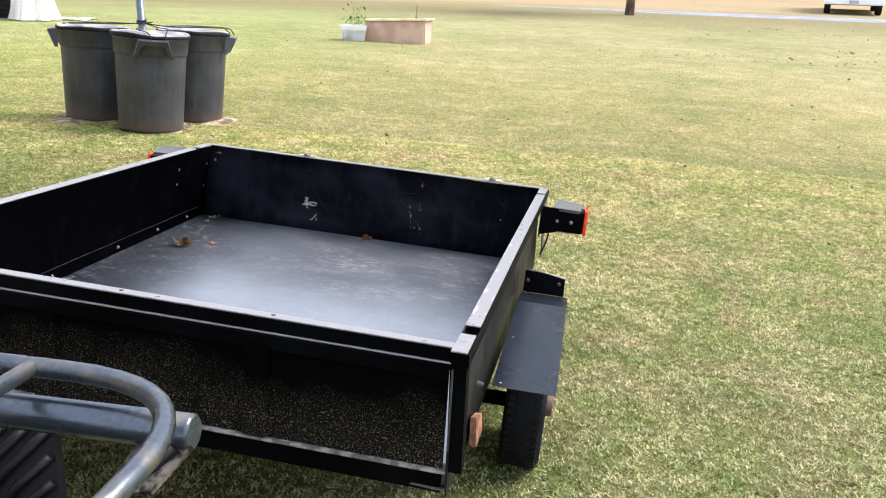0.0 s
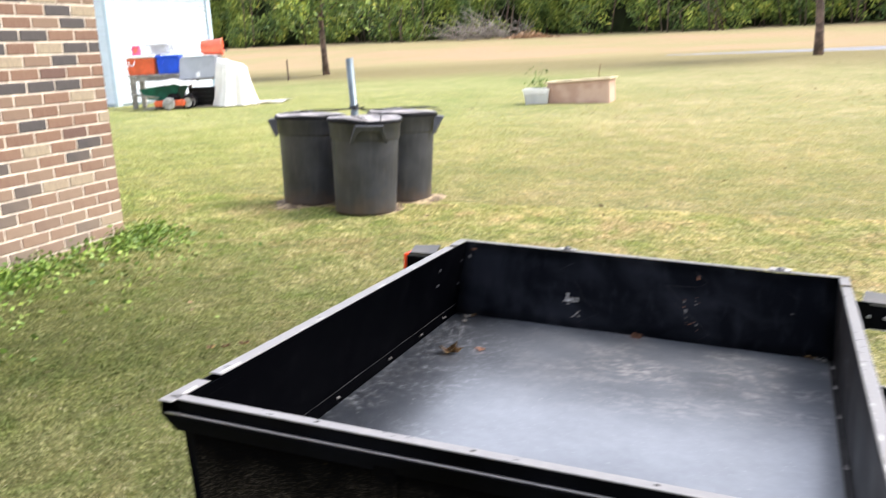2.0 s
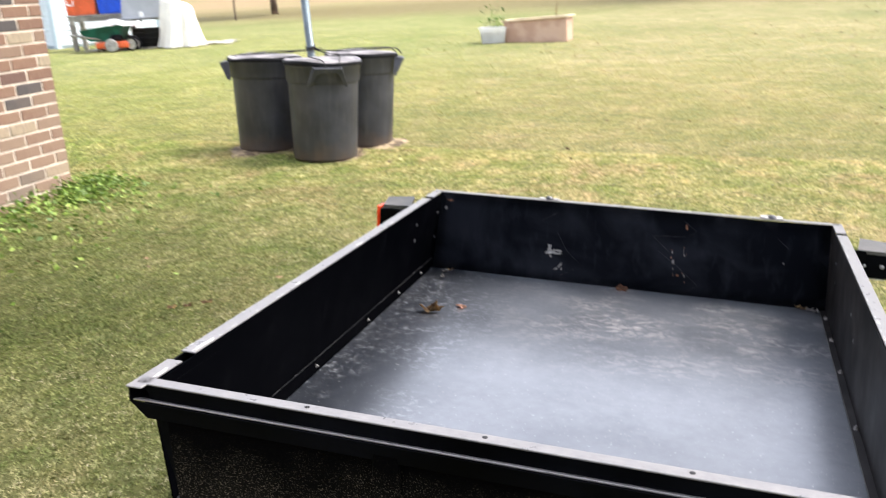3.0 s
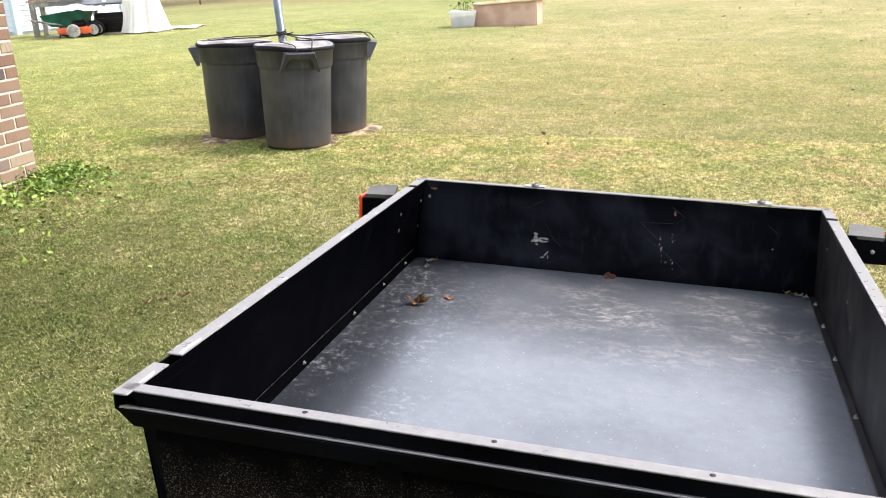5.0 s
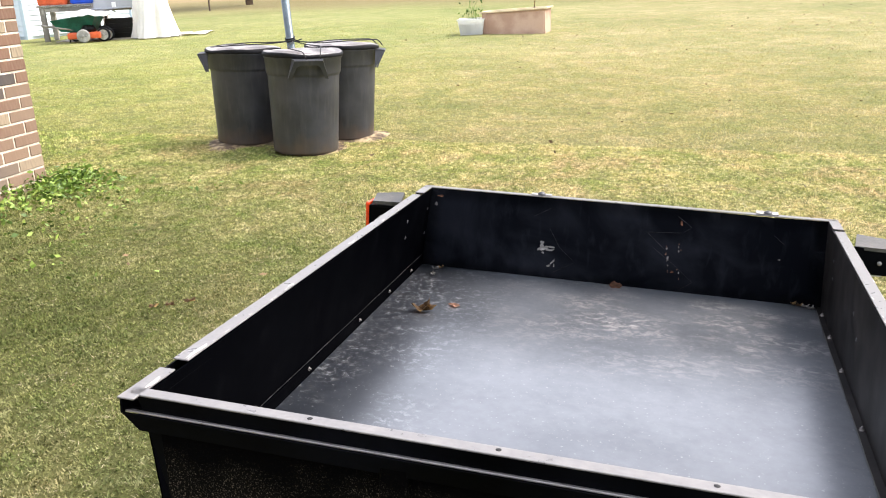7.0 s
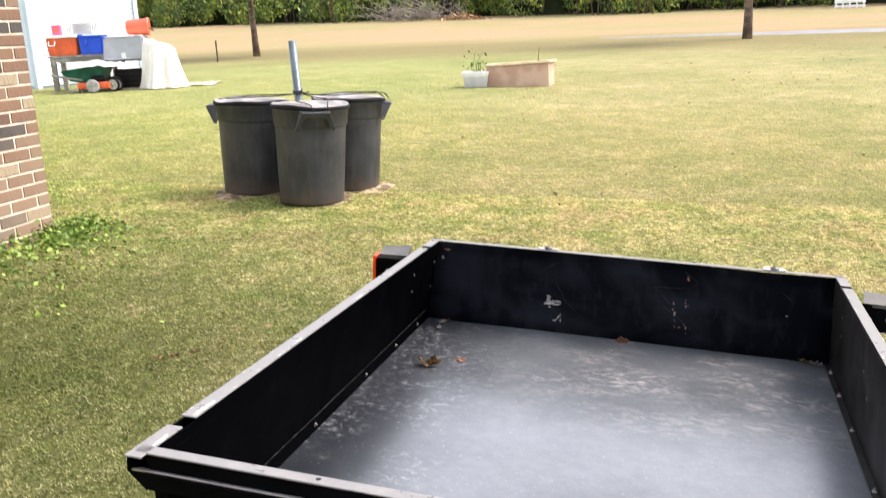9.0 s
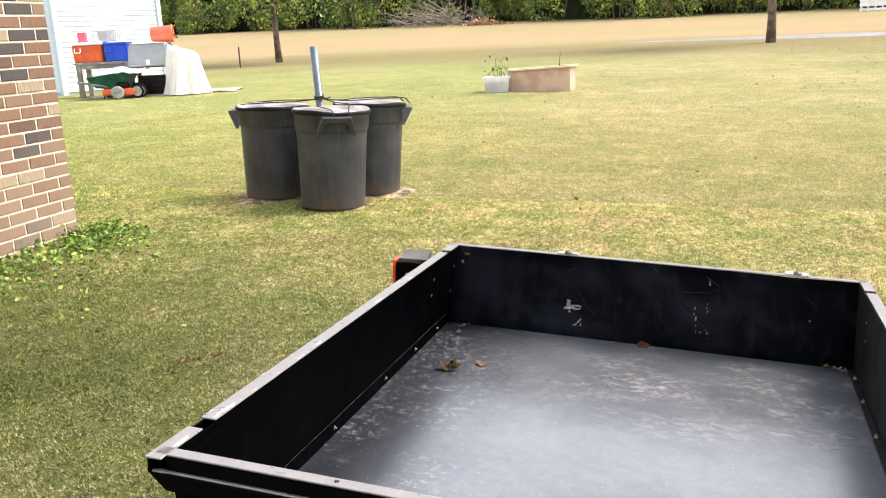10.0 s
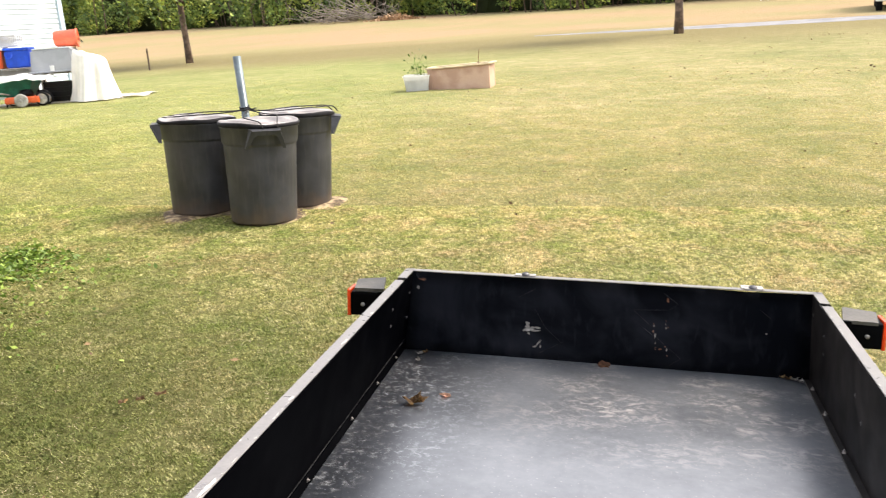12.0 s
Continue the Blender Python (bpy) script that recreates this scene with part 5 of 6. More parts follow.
cloth_sheet("tarpaulin", "flat cream edge of tarpaulin on the grass", spot(-9.2, 15.1), 1.25, 1.0, lambda u, v: 0.016 + 0.012 * math.sin(11 * u + 5 * v), M_tarp, "tarpaulin")
bm = bmesh.new()
box(bm, -1.3, 1.1, -0.5, 0.6, -0.06, 0.025, 0.006)
pad = tagged(mesh("concrete_slab", bm, M_slab), "low pale concrete slab under the stored goods", "slab", kind="structure")
pad.matrix_world = spot(-10.05, 14.7)

# ---- planter and tub on the lawn ----
planter = root("planter_box", spot(-2.07, 13.95, None, -2), "pinkish tan planter box with a pale rim board", "planter")
for x0, x1, y0, y1 in ((-0.53, 0.53, -0.26, -0.235), (-0.53, 0.53, 0.235, 0.26), (-0.53, -0.505, -0.234, 0.234), (0.505, 0.53, -0.234, 0.234)):
    bm = bmesh.new()
    box(bm, x0, x1, y0, y1, -0.03, 0.345, 0.004)
    for vert in bm.verts:
        vert.co.z += (vert.co.z > 0.2) * 0.035 * (vert.co.x + 0.3)
    part("side_board", bm, M_clay, planter)
for x0, x1, y0, y1 in ((-0.56, 0.57, -0.29, -0.22), (-0.56, 0.57, 0.22, 0.29), (-0.56, -0.49, -0.218, 0.218), (0.49, 0.57, -0.218, 0.218)):
    bm = bmesh.new()
    box(bm, x0, x1, y0, y1, 0.347, 0.372, 0.004)
    for vert in bm.verts:
        vert.co.z += 0.035 * (vert.co.x + 0.3)
    part("rim_board", bm, M_board, planter)
for x in (-0.48, 0.48):
    bm = bmesh.new()
    box(bm, x - 0.03, x + 0.03, -0.275, -0.262, -0.02, 0.345, 0.003)
    part("corner_batten", bm, M_clay, planter)
bm = bmesh.new()
box(bm, -0.5, 0.5, -0.23, 0.23, 0.2, 0.3)
part("soil", bm, M_earth, planter)
tub = root("plastic_tub", spot(-2.78, 13.66, None, 9), "white plastic tub with a weedy plant", "tub")
bm = bmesh.new()
low = [bm.verts.new((x * 0.18, y * 0.15, 0)) for x, y in ((-1, -1), (1, -1), (1, 1), (-1, 1))]
top = [bm.verts.new((x * 0.215, y * 0.18, 0.25)) for x, y in ((-1, -1), (1, -1), (1, 1), (-1, 1))]
bm.faces.new(low[::-1])
for k in range(4):
    bm.faces.new((low[k], low[(k + 1) % 4], top[(k + 1) % 4], top[k]))
bmesh.ops.solidify(bm, geom=list(bm.faces), thickness=0.006)
part("body", bm, M_tub, tub)
for s in (-1, 1):
    bm = bmesh.new()
    box(bm, -0.23, 0.23, s * 0.19 - 0.012, s * 0.19 + 0.012, 0.235, 0.258, 0.004)
    part("rim", bm, M_tub, tub)
bm = bmesh.new()
box(bm, -0.2, 0.2, -0.16, 0.16, 0.15, 0.2)
part("soil", bm, M_earth, tub)


def leaf_cloud(rng, places, size, spread=0.9):
    """Small four-cornered leaves, one island each, at random tilts: vertices and faces."""
    n = len(places)
    a = rng.uniform(0, 2 * np.pi, n)
    t = rng.normal(0, spread, n)
    s = rng.uniform(size[0], size[1], n)[:, None]
    d1 = np.stack([np.cos(a) * np.cos(t), np.sin(a) * np.cos(t), np.sin(t)], -1)
    d2 = np.cross(d1, rng.normal(0, 1, (n, 3)))
    d2 /= np.linalg.norm(d2, axis=1)[:, None] + 1e-9
    v = np.stack([places - d1 * s, places + d2 * s * 0.55, places + d1 * s, places - d2 * s * 0.55], 1).reshape(-1, 3)
    return v, np.arange(4 * n).reshape(-1, 4)


def mesh_of(name, v, f, mat):
    me = bpy.data.meshes.new(name)
    k = f.shape[1]
    me.vertices.add(len(v))
    me.vertices.foreach_set("co", np.ascontiguousarray(v, dtype=np.float32).ravel())
    me.loops.add(f.size)
    me.loops.foreach_set("vertex_index", f.ravel().astype(np.int32))
    me.polygons.add(len(f))
    me.polygons.foreach_set("loop_start", np.arange(0, f.size, k, dtype=np.int32))
    me.update(calc_edges=True)
    me.materials.append(mat)
    return new(name, me)


prng = np.random.default_rng(5)
bm = bmesh.new()
for k in range(7):
    x, y = prng.uniform(-0.12, 0.12), prng.uniform(-0.08, 0.08)
    tube(bm, [(x, y, 0.19), (x + prng.normal(0, 0.03), y, 0.36), (x + prng.normal(0, 0.06), y, 0.5 + prng.uniform(-0.08, 0.1))], 0.004, 5)
part("stem", bm, M_weed, tub)
v, f = leaf_cloud(prng, np.stack([prng.uniform(-0.2, 0.2, 60), prng.uniform(-0.1, 0.1, 60), 0.24 + np.abs(prng.normal(0, 0.16, 60))], -1), (0.015, 0.035))
ob = mesh_of("foliage", v, f, M_weed)
ob.parent = tub
# a bare stalk in the planter
bm = bmesh.new()
tube(bm, [(0.3, 0, 0.29), (0.31, 0, 0.5), (0.33, 0.0, 0.62)], 0.008, 6)
part("stalk", bm, M_litter, planter)

# ---- fence post, yard trees, woods, brush ----
post = root("fence_post", Matrix.Translation(on_ground(-13.75, 24.3)), "thin dark timber fence post at the field edge", "post")
bm = bmesh.new()
box(bm, -0.02, 0.02, -0.02, 0.02, -0.2, 0.66, 0.005)
part("stake", bm, M_bark, post)


def yard_tree(x, y, r, seed, tall, lowest=0.5):
    rng = np.random.default_rng(seed)
    t = root("yard_tree", Matrix.Translation(on_ground(x, y)), "slim yard tree with a straight brown trunk", "tree", "trees on the field edge")
    bm = bmesh.new()
    lean = rng.normal(0, 0.05, 2)
    trunk = [(lean[0] * h + 0.03 * math.sin(h * 1.3 + seed), lean[1] * h, h) for h in np.linspace(-0.15, tall, 9)]
    tube(bm, trunk, [r * 1.35, r * 1.05, r * 0.95, r * 0.9, r * 0.8, r * 0.65, r * 0.5, r * 0.35, r * 0.2], 14)
    part("trunk", bm, M_bark, t)
    spots = []
    for k in range(15):
        h = (lowest + (0.95 - lowest) * rng.uniform(0, 1) ** 1.6) * tall
        ang, reach = rng.uniform(0, 2 * math.pi), rng.uniform(1.2, 2.2) * (1.15 - h / tall * 0.5)
        b0 = Vector((lean[0] * h, lean[1] * h, h))
        b1 = b0 + Vector((math.cos(ang) * reach * 0.5, math.sin(ang) * reach * 0.5, reach * 0.3))
        b2 = b0 + Vector((math.cos(ang) * reach, math.sin(ang) * reach, reach * 0.25))
        bm = bmesh.new()
        tube(bm, [b0, b1, b2], [r * 0.35, r * 0.22, r * 0.08], 7)
        part("limb", bm, M_bark, t)
        for q, s in ((b1, 0.5), (b2, 0.7)):
            spots.append(np.array(q) + rng.normal(0, s * 0.6, (170, 3)))
    v, f = leaf_cloud(rng, np.concatenate(spots), (0.05, 0.11))
    ob = mesh_of("crown", v, f, M_leaf)
    ob.parent = t


yard_tree(-13.8, 27.0, 0.1, 2, 6.2, 0.29)
yard_tree(2.2, 27.2, 0.115, 7, 6.5)


def woods_line(x):
    return 55.5 - 0.16 * np.minimum(x, 20) + 1.2 * np.sin(x * 0.35) + 0.8 * np.sin(x * 0.9 + 1)


wr = np.random.default_rng(9)
vs_all, fs_all, count = [], [], 0
lobes = []
for k in range(520):
    x = wr.uniform(-62, 34)
    hgt = wr.uniform(0, 1) ** 1.3
    y = woods_line(x) + wr.uniform(0.3, 1.5) + hgt * 3.0
    z = float(height(x, y)) + 0.5 + hgt * 7.5
    lobes.append((x, y, z, wr.uniform(0.7, 1.7) * (0.8 + 0.5 * hgt)))
pts = []
for x, y, z, r in lobes:
    n = int(420 * r)
    d = wr.normal(0, 1, (n, 3))
    d /= np.linalg.norm(d, axis=1)[:, None]
    d[:, 1] = -np.abs(d[:, 1]) * np.where(wr.uniform(0, 1, n) < 0.8, 1, -1)
    p = np.array([x, y, z]) + d * r * wr.uniform(0.6, 1.15, n)[:, None] * np.array([1.0, 0.7, 0.9])
    pts.append(p[p[:, 2] > height(p[:, 0], p[:, 1])])
v, f = leaf_cloud(wr, np.concatenate(pts), (0.05, 0.13))
tagged(mesh_of("woods", v, f, M_leaf), "dense green thicket with a few yellow leaves", "woods", kind="stuff")
# dark sheet added behind the leaves in place of the wood's inner shade
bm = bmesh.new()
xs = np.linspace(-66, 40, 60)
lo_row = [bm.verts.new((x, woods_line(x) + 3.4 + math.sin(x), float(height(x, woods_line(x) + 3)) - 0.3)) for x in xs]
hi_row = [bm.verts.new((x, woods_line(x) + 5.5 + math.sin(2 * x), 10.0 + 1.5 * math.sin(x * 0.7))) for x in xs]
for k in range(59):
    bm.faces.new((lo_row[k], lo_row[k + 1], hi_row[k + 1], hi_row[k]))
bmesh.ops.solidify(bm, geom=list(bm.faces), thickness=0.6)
tagged(mesh("undergrowth", bm, M_shade), "dark backing sheet that paints the shade inside the woods", "woods", kind="stuff")
bm = bmesh.new()
for k in range(150):
    x = wr.uniform(-60, 32)
    y = woods_line(x) + wr.uniform(-0.2, 2.2)
    z = float(height(x, y))
    h = wr.uniform(1.5, 6)
    tube(bm, [(x, y, z - 0.1), (x + wr.normal(0, 0.25), y, z + h * 0.5), (x + wr.normal(0, 0.6), y + 0.3, z + h)], [0.05, 0.035, 0.015], 5)
tagged(mesh("saplings", bm, M_bark), "thin bare stems along the woods' edge", "woods", kind="stuff")

# brush pile and chips in front of the woods
bx, by = -17.3, 56.4
bm = bmesh.new()
for k in range(140):
    px, py = bx + wr.normal(0, 1.5), by + wr.normal(0, 0.5)
    z = float(height(px, py)) + abs(wr.normal(0, 0.35))
    d = Vector((wr.normal(-0.5, 1), wr.normal(0, 0.4), abs(wr.normal(0, 0.35)))).normalized()
    ln = wr.uniform(0.8, 2.4)
    p0 = Vector((px, py, z))
    tube(bm, [p0, p0 + d * ln * 0.5 + Vector((0, 0, 0.08)), p0 + d * ln + Vector((0, 0, wr.uniform(-0.1, 0.3)))], [0.022, 0.015, 0.005], 5)
for k in range(5):
    p0 = Vector((bx + 1.6 + 0.1 * k, by - 0.6, float(height(bx + 1.6, by)) + 0.15))
    d = Vector((-0.9, 0.0, 0.15 + 0.1 * k)).normalized()
    tube(bm, [p0, p0 + d * 1.6 + Vector((0, 0, 0.15)), p0 + d * 3.6 + Vector((0, 0, 0.2))], [0.045, 0.03, 0.01], 6)
tagged(mesh("brush_pile", bm, M_twig), "tangled pile of bleached cut branches", "branches", kind="stuff")
cp = []
for k in range(900):
    px, py = -13.9 + wr.normal(0, 0.75), 55.6 + wr.normal(0, 0.35)
    cp.append((px, py, float(height(px, py)) + abs(wr.normal(0, 0.17)) * math.exp(-((px + 13.9) / 1.2) ** 2)))
v, f = leaf_cloud(wr, np.array(cp), (0.04, 0.12))
tagged(mesh_of("chip_heap", v, f, leaf_material("split_wood_chips", [(0.0, (0.2, 0.1, 0.05)), (0.6, (0.42, 0.24, 0.12)), (1.0, (0.6, 0.42, 0.26))])), "low heap of reddish wood chips", "chips", kind="stuff")

# white lattice panel by the woods
lat = root("lattice_panel", Matrix.Translation(on_ground(9.0, 50.4)) @ pose(0, 0, 0, 0, 0, -8), "white lattice garden panel in front of the woods", "panel")
for k in range(5):
    bm = bmesh.new()
    box(bm, -1.3 + k * 0.33, -1.22 + k * 0.33, -0.02, 0.02, 0, 1.05)
    part("upright", bm, M_tub, lat)
for k in range(5):
    bm = bmesh.new()
    box(bm, -1.35, 0.15, 0.021, 0.05, 0.05 + k * 0.23, 0.15 + k * 0.23)
    part("slat", bm, M_tub, lat)
bm = bmesh.new()
box(bm, -1.33, 0.13, 0.055, 0.08, 0.25, 1.02)
part("backing", bm, M_tub, lat)


# ---- the white van on the far side of the drive ----
van = root("van", Matrix.Translation(on_ground(10.4, 34.0)) @ pose(0, 0, 0, 0, 0, -13), "white van parked facing the lawn", "van")
bm = bmesh.new()
box(bm, -0.98, 0.98, 0.25, 4.8, 0.32, 1.95, 0.12)
body = part("body", bm, M_car, van)
bm = bmesh.new()
box(bm, -0.95, 0.95, -0.55, 0.4, 0.4, 1.02, 0.1)
part("bonnet", bm, M_car, van)
bm = bmesh.new()
slab(bm, [(-0.82, 0.18, 1.05), (0.82, 0.18, 1.05), (0.74, 0.42, 1.7), (-0.74, 0.42, 1.7)], 0.02)
bmesh.ops.recalc_face_normals(bm, faces=bm.faces)
part("windscreen", bm, M_glass, van)
bm = bmesh.new()
box(bm, -1.0, 1.0, -0.68, -0.5, 0.34, 0.56, 0.05)
bump = part("bumper", bm, M_car, van)
bm = bmesh.new()
box(bm, -0.98, 0.98, -0.66, -0.5, 0.565, 0.6, 0.01)
part("bumper_strip", bm, M_plastic, bump)
bm = bmesh.new()
box(bm, -0.16, 0.16, -0.7, -0.682, 0.38, 0.5, 0.005)
part("number_plate", bm, M_tub_dim, bump)
bm = bmesh.new()
box(bm, -0.45, 0.45, -0.57, -0.54, 0.66, 0.85, 0.01)
grille = part("grille", bm, M_plastic, van)
for k in range(4):
    bm = bmesh.new()
    box(bm, -0.44, 0.44, -0.585, -0.572, 0.68 + k * 0.045, 0.695 + k * 0.045)
    part("grille_bar", bm, M_chrome, grille)
for s in (-1, 1):
    bm = bmesh.new()
    box(bm, s * 0.68 - 0.17, s * 0.68 + 0.17, -0.58, -0.54, 0.66, 0.85, 0.02)
    part("headlight", bm, M_clear, van)
    bm = bmesh.new()
    box(bm, s * 0.9 - 0.05, s * 0.9 + 0.05, -0.565, -0.5, 0.64, 0.84, 0.015)
    part("indicator", bm, M_orange, van)
    for y in (0.15, 3.9):
        w = new("wheel")
        w.parent = van
        w.matrix_local = Matrix.Translation((s * 0.86, y, 0.33)) @ pose(0, 0, 0, 0, 90, 0)
        bm = bmesh.new()
        lathe(bm, [(0.2, -0.1), (0.3, -0.11), (0.33, -0.07), (0.33, 0.07), (0.3, 0.11), (0.2, 0.1)], 28)
        part("tyre", bm, M_tyre, w)
        bm = bmesh.new()
        lathe(bm, [(0, -0.09), (0.2, -0.08), (0.2, 0.08), (0, 0.09)], 20)
        part("rim", bm, M_chrome, w)

# ---- tubular cargo rack of the towing machine ----
rack = root("cargo_rack", Matrix(), "chipped grey steel tube rack on a small towing machine", "rack")
z = 0.6
hoop = bend([(0.05, -1.05, z - 0.02), (0.05, -0.41, z + 0.005), (0.949, -0.425, z), (0.936, -0.9, z - 0.01)], 0.19, 10)
bm = bmesh.new()
tube(bm, hoop, 0.0125, 16)
part("hoop", bm, M_tube, rack)
for x in (0.3, 0.715):
    bm = bmesh.new()
    tube(bm, [(x, -0.43, z + 0.004), (x - 0.01, -0.56, z + 0.002), (x - 0.015, -0.95, z - 0.015)], 0.0105, 12)
    part("cross_bar", bm, M_tube, rack)
bm = bmesh.new()
tube(bm, [(0.1, -0.424, 0.546), (0.918, -0.435, 0.546), (0.922, -0.435, 0.546)], [0.022, 0.022, 0.019], 24)
pipe = part("bumper_pipe", bm, M_tube, rack, "capped grey bumper pipe")
bm = bmesh.new()
tube(bm, bend([(0.5, -0.43, 0.6), (0.45, -0.44, 0.676), (0.33, -0.445, 0.658), (0.18, -0.445, 0.634), (0.12, -0.44, 0.6)], 0.05, 6), 0.0105, 12)
part("raised_loop", bm, M_tube, rack)
for pts in ([(0.9, -0.455, 0.54), (0.8, -0.56, 0.42), (0.72, -0.66, 0.36)], [(0.08, -0.45, 0.54), (0.15, -0.56, 0.42), (0.2, -0.66, 0.36)]):
    bm = bmesh.new()
    tube(bm, pts, 0.014, 10)
    part("strut", bm, M_plastic, rack)
bm = bmesh.new()
slab(bm, [(0.86, -0.44, 0.53), (0.925, -0.445, 0.53), (0.9, -0.5, 0.5), (0.84, -0.5, 0.49)], 0.008)
bmesh.ops.recalc_face_normals(bm, faces=bm.faces)
part("gusset", bm, M_dust, rack, "dirty grey steel gusset")
bm = bmesh.new()
box(bm, 0.53, 0.6, -0.46, -0.4, 0.57, 0.612, 0.008)
part("clamp", bm, M_plastic, rack)
bm = bmesh.new()
slab(bm, [(0.61, -0.475, 0.578), (0.64, -0.475, 0.578), (0.64, -0.46, 0.594), (0.61, -0.46, 0.594)], 0.003)
bmesh.ops.recalc_face_normals(bm, faces=bm.faces)
part("tag", bm, M_tub, rack, "small bright white tag")
GUARD = [Vector(p) for p in ((0.4, -0.41, 0.505), (0.7, -0.38, 0.5), (0.735, -0.43, 0.39), (0.45, -0.47, 0.39))]
guard = part("ribbed_guard", plate(GUARD[::-1], 0.02), M_plastic, rack, "black ribbed plastic guard")
out = (GUARD[1] - GUARD[0]).cross(GUARD[3] - GUARD[0]).normalized()
out = out if out.z > 0 else -out


def on_guard(u, v, lift=0.0):
    return GUARD[0].lerp(GUARD[1], u).lerp(GUARD[3].lerp(GUARD[2], u), v) + out * lift


for k in range(13):
    u = -0.3 + k * 0.1
    ends = [(max(0.02, u), 1.0 if u >= 0.02 else 1.0 + (u - 0.02) / 0.38), (min(0.98, u + 0.38), 0.02 if u + 0.38 <= 0.98 else 0.02 + (u + 0.38 - 0.98) / 0.38)]
    bm = bmesh.new()
    (u0, v0), (u1, v1) = ends
    tube(bm, [on_guard(u0, v0 - 0.03, 0.004), on_guard((u0 + u1) / 2 - 0.02, (v0 + v1) / 2, 0.008), on_guard(u1, v1 + 0.03, 0.004)], 0.0065, 6)
    part("rib", bm, M_plastic, guard)
k = part("bolt", bolt_mesh(0.0055, 0.004), M_bare, guard)
k.matrix_local = Matrix.Translation(on_guard(0.72, 0.6, 0.012)) @ out.to_track_quat("Z", "Y").to_matrix().to_4x4()
# the whole rack, drawn to its true size and height above the hitch
FIT = Matrix.Translation((1.352, -1.2925, 1.053)) @ Matrix.Scale(0.879, 4) @ Matrix.Translation((-1.352, 1.2925, -1.053))
for ob in rack.children_recursive:
    if ob.matrix_local == Matrix():
        ob.data.transform(FIT)
    else:
        ob.matrix_local = FIT @ ob.matrix_local
# unseen black rear of the carrying machine, added to keep skylight off the grass
bm = bmesh.new()
box(bm, 0.05, 0.98, -1.75, -0.7, 0.22, 0.5, 0.05)
part("rear_body", bm, M_plastic, rack, "unseen black plastic body that blocks sky light")
for x0, x1 in ((-0.12, 0.049), (0.981, 1.14)):
    bm = bmesh.new()
    box(bm, x0, x1, -1.6, -0.7, 0.44, 0.5, 0.02)
    part("rear_fender", bm, M_plastic, rack)
bm = bmesh.new()
box(bm, 0.36, 0.72, -1.9, -1.12, 0.49, 0.74, 0.06)
part("saddle", bm, M_plastic, rack)
for x in (0.1, 0.96):
    w = new("wheel")
    w.parent = rack
    w.matrix_local = Matrix.Translation((x, -1.2, float(height(x, -1.2)) + 0.25)) @ pose(0, 0, 0, 0, 90, 0)
    bm = bmesh.new()
    lathe(bm, [(0.12, -0.08), (0.2, -0.1), (0.24, -0.08), (0.25, 0), (0.24, 0.08), (0.2, 0.1), (0.12, 0.08)], 32)
    part("tyre", bm, M_tyre, w)
    bm = bmesh.new()
    lathe(bm, [(0, -0.06), (0.125, -0.06), (0.125, 0.06), (0, 0.06)], 20)
    part("rim", bm, M_plastic, w)
for x in (0.24, 0.62):
    bm = bmesh.new()
    gz = float(height(x, -0.68))
    box(bm, x - 0.03, x + 0.03, -0.72, -0.66, gz - 0.01, 0.37, 0.006)
    part("frame_leg", bm, M_plastic, rack)
bm = bmesh.new()
box(bm, 0.2, 0.74, -0.72, -0.64, 0.33, 0.372, 0.006)
part("frame_bar", bm, M_plastic, rack)


# ---- grass, weeds and fallen leaves ----
def lumps(r, x, y, cell):
    """Soft random lumps of about the given size, from 0 to 1."""
    g = r.uniform(0, 1, (257, 257))
    u, v = np.mod(x / cell, 256), np.mod(y / cell, 256)
    i, j = u.astype(int), v.astype(int)
    a, b = u - i, v - j
    return (g[i, j] * (1 - a) + g[i + 1, j] * a) * (1 - b) + (g[i, j + 1] * (1 - a) + g[i + 1, j + 1] * a) * b


